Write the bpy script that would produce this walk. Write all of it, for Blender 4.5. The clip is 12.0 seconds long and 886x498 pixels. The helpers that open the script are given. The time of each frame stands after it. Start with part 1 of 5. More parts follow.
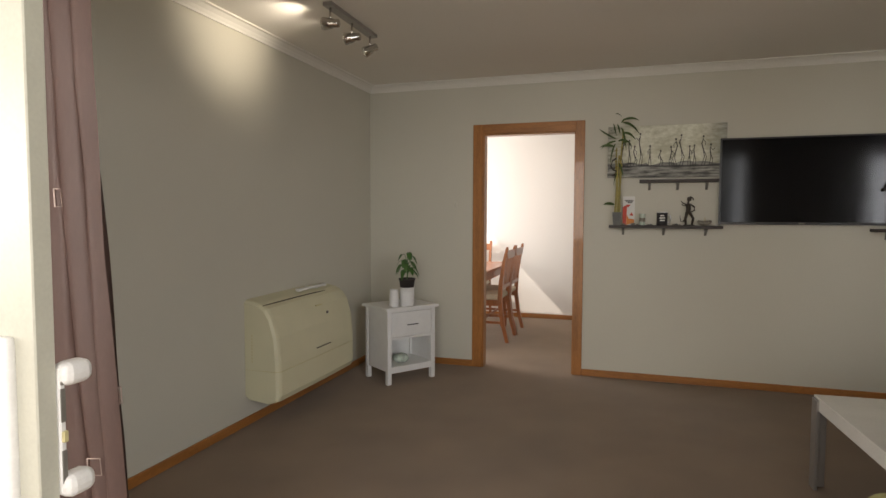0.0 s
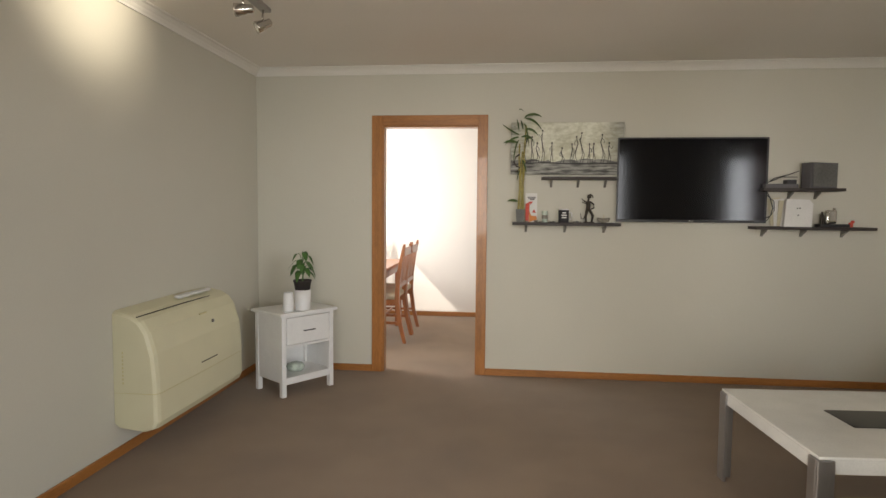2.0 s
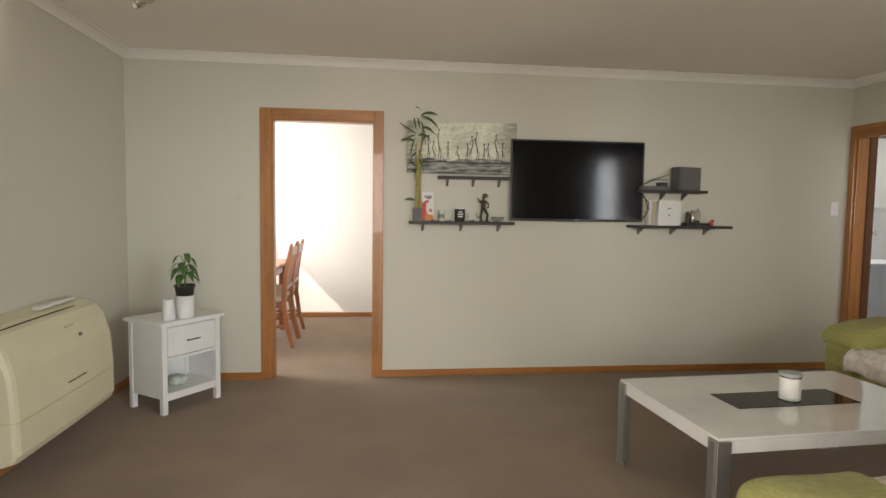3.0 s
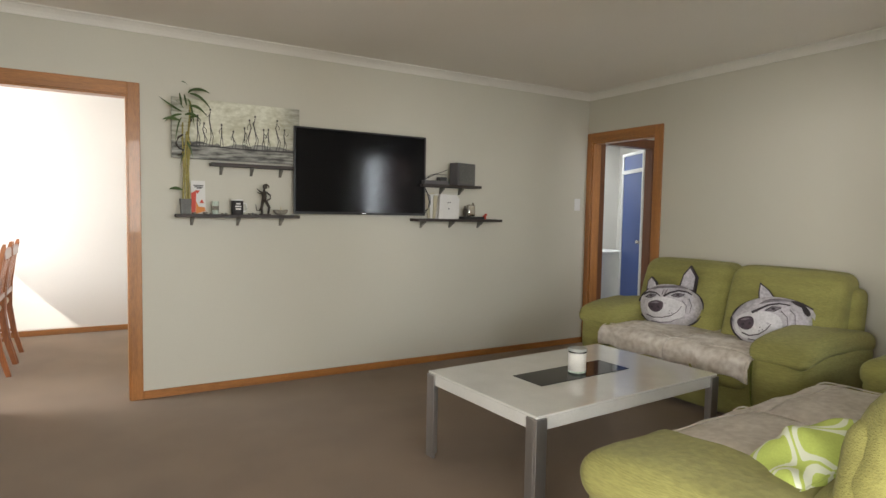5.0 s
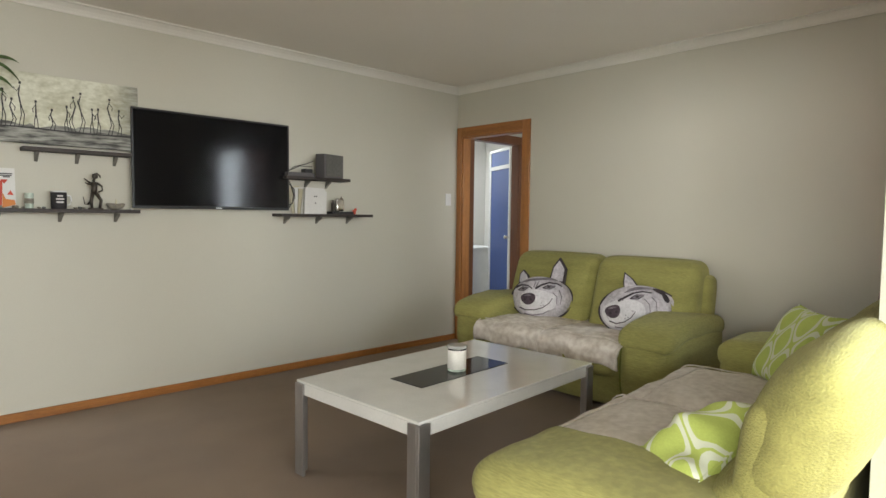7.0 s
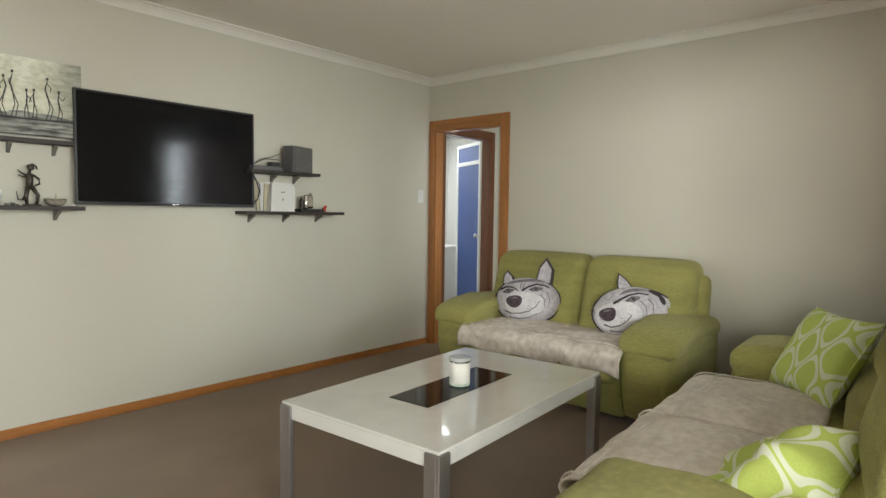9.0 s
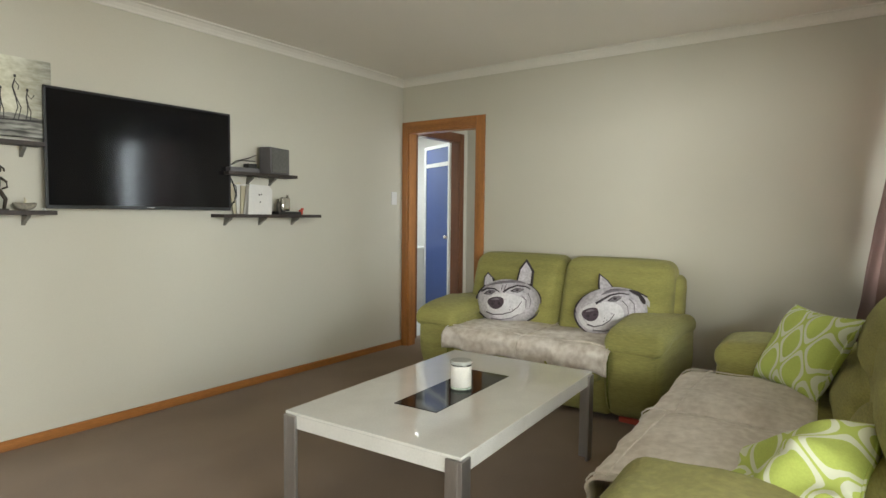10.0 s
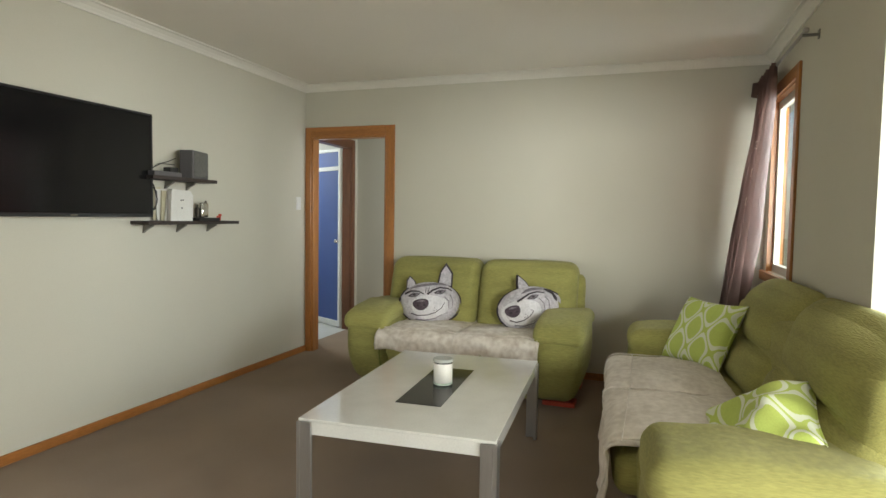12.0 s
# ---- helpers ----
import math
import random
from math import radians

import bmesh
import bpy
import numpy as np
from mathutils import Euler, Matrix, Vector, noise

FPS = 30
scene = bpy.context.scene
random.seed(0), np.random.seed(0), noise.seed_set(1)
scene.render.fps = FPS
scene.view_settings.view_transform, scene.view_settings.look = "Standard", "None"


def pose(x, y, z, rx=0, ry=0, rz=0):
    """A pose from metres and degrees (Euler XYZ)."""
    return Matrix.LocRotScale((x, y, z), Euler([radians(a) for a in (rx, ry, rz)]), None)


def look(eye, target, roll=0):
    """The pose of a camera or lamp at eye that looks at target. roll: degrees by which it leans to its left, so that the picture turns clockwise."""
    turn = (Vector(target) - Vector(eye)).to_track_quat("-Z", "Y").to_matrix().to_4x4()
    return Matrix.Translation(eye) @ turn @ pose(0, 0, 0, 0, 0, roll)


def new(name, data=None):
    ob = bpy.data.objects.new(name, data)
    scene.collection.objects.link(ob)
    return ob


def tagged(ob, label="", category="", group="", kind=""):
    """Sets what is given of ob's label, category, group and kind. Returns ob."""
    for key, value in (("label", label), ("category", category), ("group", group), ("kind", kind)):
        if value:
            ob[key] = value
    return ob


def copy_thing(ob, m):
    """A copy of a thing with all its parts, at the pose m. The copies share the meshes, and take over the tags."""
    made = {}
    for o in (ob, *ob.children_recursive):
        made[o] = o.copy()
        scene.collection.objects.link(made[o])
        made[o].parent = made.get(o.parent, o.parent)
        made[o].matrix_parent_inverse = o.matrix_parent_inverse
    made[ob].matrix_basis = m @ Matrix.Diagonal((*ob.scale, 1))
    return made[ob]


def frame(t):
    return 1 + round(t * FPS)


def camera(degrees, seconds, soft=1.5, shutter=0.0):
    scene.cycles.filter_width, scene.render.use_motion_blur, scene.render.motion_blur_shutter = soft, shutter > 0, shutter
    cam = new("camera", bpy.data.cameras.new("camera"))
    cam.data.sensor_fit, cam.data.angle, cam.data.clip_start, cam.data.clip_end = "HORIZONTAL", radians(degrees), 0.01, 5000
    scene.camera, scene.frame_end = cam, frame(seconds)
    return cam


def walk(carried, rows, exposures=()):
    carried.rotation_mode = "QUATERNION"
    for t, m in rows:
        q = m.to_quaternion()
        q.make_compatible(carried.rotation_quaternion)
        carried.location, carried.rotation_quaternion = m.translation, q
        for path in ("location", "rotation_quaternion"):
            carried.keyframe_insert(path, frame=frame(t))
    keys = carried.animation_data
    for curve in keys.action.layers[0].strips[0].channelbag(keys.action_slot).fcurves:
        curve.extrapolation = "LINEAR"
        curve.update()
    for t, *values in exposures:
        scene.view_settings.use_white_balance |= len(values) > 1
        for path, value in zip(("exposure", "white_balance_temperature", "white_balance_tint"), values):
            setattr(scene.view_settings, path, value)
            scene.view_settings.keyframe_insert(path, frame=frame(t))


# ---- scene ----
cam = camera(73.84, 12.0)
PATH = [
    (0, (0.32, 0.623, 1.306), (-0.286, 2.525, 1.192), 0.2),
    (0.5, (0.248, 0.673, 1.32), (-0.308, 2.59, 1.195), 0.1),
    (1, (0.19, 0.725, 1.325), (-0.285, 2.663, 1.195), 0.2),
    (1.5, (0.136, 0.784, 1.323), (-0.227, 2.746, 1.192), 0.3),
    (2, (0.084, 0.831, 1.321), (-0.118, 2.817, 1.19), 0.5),
    (2.5, (0.011, 0.867, 1.328), (0.0, 2.863, 1.194), 0.6),
    (3, (-0.125, 0.913, 1.336), (0.112, 2.894, 1.198), 0.8),
    (3.5, (-0.269, 0.942, 1.338), (0.215, 2.878, 1.197), 0.7),
    (5.5, (-0.32, 1.276, 1.25), (0.827, 2.911, 1.134), 1.1),
    (6, (-0.301, 1.318, 1.238), (0.949, 2.875, 1.125), 1.0),
    (6.5, (-0.266, 1.348, 1.234), (1.056, 2.844, 1.12), 0.8),
    (7, (-0.208, 1.398, 1.226), (1.169, 2.844, 1.111), 0.7),
    (7.5, (-0.163, 1.468, 1.223), (1.251, 2.877, 1.104), 0.7),
    (9.5, (-0.211, 1.889, 1.227), (1.342, 3.144, 1.107), 0.7),
    (10, (-0.325, 1.973, 1.241), (1.289, 3.148, 1.121), 0.6),
    (10.5, (-0.461, 2.085, 1.251), (1.226, 3.154, 1.132), 0.7),
    (11, (-0.603, 2.203, 1.263), (1.157, 3.148, 1.147), 0.6),
    (11.5, (-0.74, 2.346, 1.274), (1.086, 3.153, 1.161), 0.7),
    (12, (-0.866, 2.518, 1.28), (1.021, 3.17, 1.169), 0.9),
]
walk(cam, [(t, look(eye, target, roll)) for t, eye, target, roll in PATH],
     [(0, -1.14, 7000, 15), (0.5, -0.88, 7000, 15), (1.5, -0.60, 6950, 14), (3.0, -0.40, 6850, 12), (5.5, -0.30, 6500, 10), (7.5, -0.10, 6450, 8), (12.0, 0.08, 6450, 4)])

# ---- world, sun and large lights ----
SUN = Vector((1.0, 0.9, -1.04)).normalized()
world = bpy.data.worlds.new("world")
scene.world = world
world.use_nodes = True
wn = world.node_tree.nodes
sky = wn.new("ShaderNodeTexSky")
sky.sky_type, sky.sun_disc = "NISHITA", False
sky.sun_elevation = math.asin(-SUN.z)
sky.sun_rotation = math.atan2(-SUN.x, -SUN.y)
world.node_tree.links.new(sky.outputs[0], wn["Background"].inputs[0])
wn["Background"].inputs[1].default_value = 0.12
sun = new("sun", bpy.data.lights.new("sun", "SUN"))
sun.data.energy, sun.data.angle, sun.data.color = 5.0, radians(0.5), (1, 0.95, 0.87)
sun.matrix_world = look((0, 0, 6), Vector((0, 0, 6)) + SUN)


def area(name, eye, target, w, h, power, col):
    ob = new(name, bpy.data.lights.new(name, "AREA"))
    ob.data.shape, ob.data.size, ob.data.size_y = "RECTANGLE", w, h
    ob.data.energy, ob.data.color = power, col
    ob.matrix_world = look(eye, target)
    return ob


# added area lamps that stand in for skylight through the door and windows
area("sky_at_door", (-0.1, -2.7, 1.65), (0.1, 4.6, 0.8), 3.4, 1.7, 335, (1.0, 0.985, 0.945))
# extra lamp out to the west, added to brighten the east wall
area("sky_beside_door", (-7.2, -1.8, 1.7), (3.9, 3.5, 0.8), 4.6, 1.9, 960, (1.0, 0.985, 0.945))
area("sky_at_window", (3.3, -0.9, 1.8), (3.62, 1.7, 1.6), 2.6, 2.2, 420, (0.86, 0.93, 1.0))
area("sky_at_dining_window", (-2.75, 6.9, 1.3), (0, 6.9, 1.0), 1.9, 1.5, 185, (0.97, 0.98, 1.0))
# unseen fill lamps, added to brighten the hall and the laundry
area("hall_daylight", (4.55, 3.6, 1.5), (4.6, 5.6, 1.2), 0.9, 1.6, 13, (0.95, 0.97, 1.0))
area("laundry_daylight", (5.2, 7.0, 2.42), (5.15, 6.9, 0), 0.8, 0.8, 30, (0.9, 0.96, 1.0))
scene.view_settings.exposure = 0.0

# ---- room sizes ----
W, E, N, S, C = -1.93, 3.90, 5.52, 1.72, 2.45
T = 0.10

# ---- materials ----


def mat(name, col, rough=0.6, metal=0.0, var=0.12, scale=6.0, fine=60.0, bump=0.1, dist=0.002, stretch=(1, 1, 1), coat=0.0, col2=None, sheen=0.0, island=0.0):
    m = bpy.data.materials.new(name)
    m.use_nodes = True
    nt = m.node_tree
    n, lk = nt.nodes, nt.links.new
    b = n["Principled BSDF"]
    b.inputs["Roughness"].default_value = rough
    b.inputs["Metallic"].default_value = metal
    b.inputs["Coat Weight"].default_value = coat
    b.inputs["Sheen Weight"].default_value = sheen
    tc, mp = n.new("ShaderNodeTexCoord"), n.new("ShaderNodeMapping")
    mp.inputs["Scale"].default_value = stretch
    lk(tc.outputs["Object"], mp.inputs[0])
    big, small = n.new("ShaderNodeTexNoise"), n.new("ShaderNodeTexNoise")
    big.inputs["Scale"].default_value, big.inputs["Detail"].default_value = scale, 4
    small.inputs["Scale"].default_value, small.inputs["Detail"].default_value = fine, 3
    lk(mp.outputs[0], big.inputs["Vector"])
    lk(mp.outputs[0], small.inputs["Vector"])
    add = n.new("ShaderNodeMath")
    add.operation = "MULTIPLY_ADD"
    add.inputs[1].default_value = 0.5
    half = n.new("ShaderNodeMath")
    half.operation = "MULTIPLY"
    half.inputs[1].default_value = 0.5
    lk(big.outputs[0], half.inputs[0])
    lk(small.outputs[0], add.inputs[0])
    lk(half.outputs[0], add.inputs[2])
    ramp = n.new("ShaderNodeValToRGB")
    a = Vector(col)
    c0 = a * (1 - var)
    c1 = Vector(col2) if col2 else a * (1 + var)
    ramp.color_ramp.elements[0].position, ramp.color_ramp.elements[1].position = 0.36, 0.64
    ramp.color_ramp.elements[0].color = (*c0, 1)
    ramp.color_ramp.elements[1].color = (*c1, 1)
    lk(add.outputs[0], ramp.inputs[0])
    lk(ramp.outputs[0], b.inputs["Base Color"])
    bp = n.new("ShaderNodeBump")
    bp.inputs["Strength"].default_value, bp.inputs["Distance"].default_value = bump, dist
    lk(small.outputs[0], bp.inputs["Height"])
    lk(bp.outputs[0], b.inputs["Normal"])
    return m


def plain(name, col, rough=0.5, metal=0.0, coat=0.0):
    return mat(name, col, rough, metal, var=0.05, scale=9, fine=120, bump=0.03, dist=0.0005, coat=coat)


M = {}
M["wall"] = mat("wall_paint", (0.59, 0.57, 0.485), 0.75, var=0.025, scale=1.2, fine=220, bump=0.12, dist=0.0006)
M["ceiling"] = mat("ceiling_paint", (0.84, 0.81, 0.755), 0.85, var=0.02, scale=1.0, fine=150, bump=0.08, dist=0.0006)
M["cornice"] = mat("cornice_paint", (0.78, 0.76, 0.70), 0.6, var=0.03, scale=3, fine=90, bump=0.05)
M["dining"] = mat("dining_paint", (0.74, 0.72, 0.68), 0.8, var=0.02, scale=1.2, fine=220, bump=0.1, dist=0.0006)
M["carpet"] = mat("carpet", (0.235, 0.163, 0.105), 1.0, var=0.16, scale=2.2, fine=420, bump=0.6, dist=0.004, sheen=0.15)
M["wood"] = mat("varnished_timber", (0.36, 0.145, 0.035), 0.38, var=0.28, scale=2.5, fine=38, bump=0.06, dist=0.0008, stretch=(9, 9, 0.7), coat=0.25)
M["woodh"] = mat("varnished_timber_flat", (0.36, 0.145, 0.035), 0.38, var=0.28, scale=2.5, fine=38, bump=0.06, dist=0.0008, stretch=(0.7, 0.7, 9), coat=0.25)
M["dwood"] = mat("dark_red_timber", (0.15, 0.055, 0.02), 0.4, var=0.25, scale=2.5, fine=38, bump=0.06, stretch=(9, 9, 0.7), coat=0.2)
M["chairwood"] = mat("chair_timber", (0.30, 0.10, 0.03), 0.35, var=0.3, scale=3, fine=30, bump=0.05, stretch=(8, 8, 0.8), coat=0.3)
M["green"] = mat("green_chenille", (0.31, 0.295, 0.092), 0.95, var=0.2, scale=5, fine=95, bump=0.7, dist=0.004, stretch=(0.35, 0.35, 2.6), sheen=0.06)
M["green2"] = mat("green_chenille_deep", (0.30, 0.285, 0.088), 0.95, var=0.2, scale=5, fine=95, bump=0.8, dist=0.005, stretch=(0.35, 1.6, 2.6), sheen=0.06)
M["seam"] = plain("seam_thread", (0.15, 0.17, 0.03), 0.9)
M["redfoot"] = plain("red_timber", (0.42, 0.05, 0.02), 0.5)
M["throw"] = mat("cream_velvet", (0.52, 0.45, 0.375), 0.85, var=0.0, scale=9, fine=26, bump=0.4, dist=0.004, col2=(0.82, 0.77, 0.70), sheen=0.1)
M["throwb"] = mat("taupe_velvet", (0.60, 0.545, 0.485), 0.88, var=0.0, scale=7, fine=28, bump=0.35, dist=0.003, col2=(0.80, 0.75, 0.69), sheen=0.1)
M["white"] = plain("white_lacquer", (0.78, 0.78, 0.76), 0.32)
M["gloss"] = plain("white_gloss", (0.76, 0.76, 0.72), 0.13, coat=0.5)
M["blackglass"] = plain("black_glass", (0.015, 0.013, 0.012), 0.06, coat=0.0)
M["steel"] = mat("brushed_steel", (0.42, 0.41, 0.40), 0.38, 0.85, var=0.08, scale=5, fine=120, bump=0.05, stretch=(6, 6, 0.3))
M["chrome"] = plain("chrome", (0.62, 0.60, 0.57), 0.2, 1.0)
M["cream"] = mat("aged_cream_plastic", (0.66, 0.625, 0.43), 0.42, var=0.03, scale=1.2, fine=5, bump=0.01)
M["creamd"] = plain("yellowed_plastic", (0.58, 0.52, 0.27), 0.5)
M["groove"] = plain("dark_gap", (0.06, 0.05, 0.035), 0.8)
M["black"] = plain("black_plastic", (0.018, 0.018, 0.02), 0.35)
M["screen"] = plain("tv_screen", (0.006, 0.006, 0.007), 0.11)
M["shelf"] = mat("espresso_board", (0.035, 0.026, 0.022), 0.6, var=0.3, scale=4, fine=60, bump=0.04)
M["bracket"] = plain("grey_bracket", (0.20, 0.19, 0.17), 0.45, 0.3)
M["curtain"] = mat("mauve_satin", (0.12, 0.074, 0.062), 0.5, var=0.12, scale=3, fine=130, bump=0.15, dist=0.001, stretch=(1, 1, 0.3))
_c = M["curtain"].node_tree
_t, _m = _c.nodes.new("ShaderNodeBsdfTranslucent"), _c.nodes.new("ShaderNodeMixShader")
_t.inputs[0].default_value = (0.33, 0.20, 0.165, 1)
_m.inputs[0].default_value = 0.4
_c.links.new(_c.nodes["Principled BSDF"].outputs[0], _m.inputs[1])
_c.links.new(_t.outputs[0], _m.inputs[2])
_c.links.new(_m.outputs[0], _c.nodes["Material Output"].inputs[0])
M["stitch"] = plain("pale_embroidery", (0.45, 0.34, 0.29), 0.6)
M["alu"] = plain("cream_aluminium", (0.52, 0.52, 0.44), 0.4)
M["bluep"] = mat("blue_panel_paint", (0.055, 0.10, 0.30), 0.45, var=0.08, scale=3, fine=80, bump=0.05)
M["tile"] = plain("pale_vinyl_floor", (0.50, 0.50, 0.47), 0.4)
M["leaf"] = mat("green_leaf", (0.055, 0.14, 0.03), 0.45, var=0.35, scale=12, fine=60, bump=0.1)
M["bleaf"] = mat("bamboo_leaf", (0.065, 0.105, 0.035), 0.5, var=0.3, scale=12, fine=60, bump=0.1)
M["stalk"] = mat("bamboo_stalk", (0.30, 0.25, 0.06), 0.4, var=0.3, scale=9, fine=50, bump=0.05)
M["soil"] = plain("potting_soil", (0.03, 0.02, 0.015), 1.0)
M["ceramic"] = plain("white_ceramic", (0.75, 0.75, 0.74), 0.3)
M["pot"] = plain("black_pot", (0.035, 0.03, 0.028), 0.6)
M["greypot"] = mat("grey_pot", (0.13, 0.13, 0.12), 0.7, var=0.2)
M["candle"] = plain("white_wax", (0.78, 0.76, 0.70), 0.5)
M["paper"] = plain("white_paper", (0.72, 0.71, 0.68), 0.8)
M["paperc"] = plain("cream_paper", (0.58, 0.53, 0.38), 0.8)
M["red"] = plain("red_print", (0.55, 0.06, 0.03), 0.6)
M["orange"] = plain("orange_print", (0.65, 0.22, 0.04), 0.6)
M["ink"] = plain("dark_ink", (0.03, 0.028, 0.03), 0.7)
M["bronze"] = mat("dark_bronze", (0.055, 0.045, 0.035), 0.4, 0.4, var=0.3, scale=30)
M["stone"] = mat("grey_stone", (0.22, 0.20, 0.16), 0.8, var=0.3, scale=30)
M["router"] = plain("grey_plastic", (0.105, 0.10, 0.105), 0.5)
M["fur"] = mat("printed_grey_fur", (0.50, 0.475, 0.505), 0.85, var=0.28, scale=9, fine=70, bump=0.25, dist=0.002, sheen=0.05)
M["furpale"] = mat("printed_white_fur", (0.69, 0.675, 0.69), 0.85, var=0.14, scale=16, fine=80, bump=0.25, dist=0.002)
M["furdark"] = mat("printed_dark_fur", (0.045, 0.035, 0.042), 0.85, var=0.3, scale=30, fine=90)
M["furmid"] = mat("printed_mid_fur", (0.20, 0.18, 0.20), 0.85, var=0.3, scale=30, fine=90)
M["nose"] = mat("printed_nose", (0.075, 0.052, 0.068), 0.8, var=0.3, scale=30, fine=90)
M["glassbowl"] = mat("pale_green_glass", (0.50, 0.58, 0.50), 0.15, var=0.25, scale=40)
M["ground"] = mat("grass_ground", (0.07, 0.10, 0.035), 0.95, var=0.3, scale=0.5, fine=14, bump=0.5, dist=0.02)
M["deck"] = mat("deck_timber", (0.32, 0.24, 0.17), 0.8, var=0.2, scale=3, fine=40, stretch=(6, 0.6, 6))
M["hedge"] = mat("hedge_green", (0.05, 0.085, 0.03), 0.9, var=0.4, scale=2.5, fine=20, bump=0.9, dist=0.05)
M["seatpad"] = mat("beige_seat_fabric", (0.52, 0.44, 0.33), 0.9, var=0.1, scale=14, fine=120, bump=0.3)


def glass(name, tint=(1, 1, 1), rough=0.0):
    m = bpy.data.materials.new(name)
    m.use_nodes = True
    b = m.node_tree.nodes["Principled BSDF"]
    b.inputs["Base Color"].default_value = (*tint, 1)
    b.inputs["Transmission Weight"].default_value = 1
    b.inputs["Roughness"].default_value = rough
    b.inputs["IOR"].default_value = 1.45
    return m


M["glass"] = glass("clear_glass")


def lamp_glow():
    m = bpy.data.materials.new("lit_reflector")
    m.use_nodes = True
    b = m.node_tree.nodes["Principled BSDF"]
    b.inputs["Base Color"].default_value = (0.9, 0.88, 0.8, 1)
    b.inputs["Emission Color"].default_value = (1, 0.9, 0.72, 1)
    b.inputs["Emission Strength"].default_value = 6
    return m


M["glow"] = lamp_glow()


def ogee():
    """Green cushion cloth with pale oval trellis lines."""
    m = mat("green_trellis_cloth", (0.50, 0.60, 0.14), 0.85, var=0.08, scale=8, fine=160, bump=0.3, dist=0.001)
    nt = m.node_tree
    n, lk = nt.nodes, nt.links.new
    sep = n.new("ShaderNodeSeparateXYZ")
    lk(n["Texture Coordinate"].outputs["Object"], sep.inputs[0])

    def op(kind, a, b=None):
        q = n.new("ShaderNodeMath")
        q.operation = kind
        for k, v in enumerate((a, b)):
            if v is None:
                continue
            if isinstance(v, (int, float)):
                q.inputs[k].default_value = v
            else:
                lk(v, q.inputs[k])
        return q.outputs[0]
    cx = op("COSINE", op("MULTIPLY", sep.outputs[0], 40.0))
    cy = op("COSINE", op("MULTIPLY", sep.outputs[1], 27.0))
    f = op("ABSOLUTE", op("ADD", cx, op("MULTIPLY", cy, 0.95)))
    line = op("LESS_THAN", f, 0.66)
    core = op("LESS_THAN", f, 0.14)
    mix1, mix2 = n.new("ShaderNodeMixRGB"), n.new("ShaderNodeMixRGB")
    ramp = n["Color Ramp"].outputs[0]
    lk(line, mix1.inputs[0])
    lk(ramp, mix1.inputs[1])
    mix1.inputs[2].default_value = (0.72, 0.76, 0.60, 1)
    lk(core, mix2.inputs[0])
    lk(mix1.outputs[0], mix2.inputs[1])
    mix2.inputs[2].default_value = (0.50, 0.60, 0.14, 1)
    lk(mix2.outputs[0], n["Principled BSDF"].inputs["Base Color"])
    return m


M["ogee"] = ogee()
M["blackglass"].node_tree.nodes["Principled BSDF"].inputs["Specular IOR Level"].default_value = 0.22
M["screen"].node_tree.nodes["Principled BSDF"].inputs["Specular IOR Level"].default_value = 0.32
M["jarlid"] = plain("grey_glass_lid", (0.42, 0.44, 0.41), 0.2)


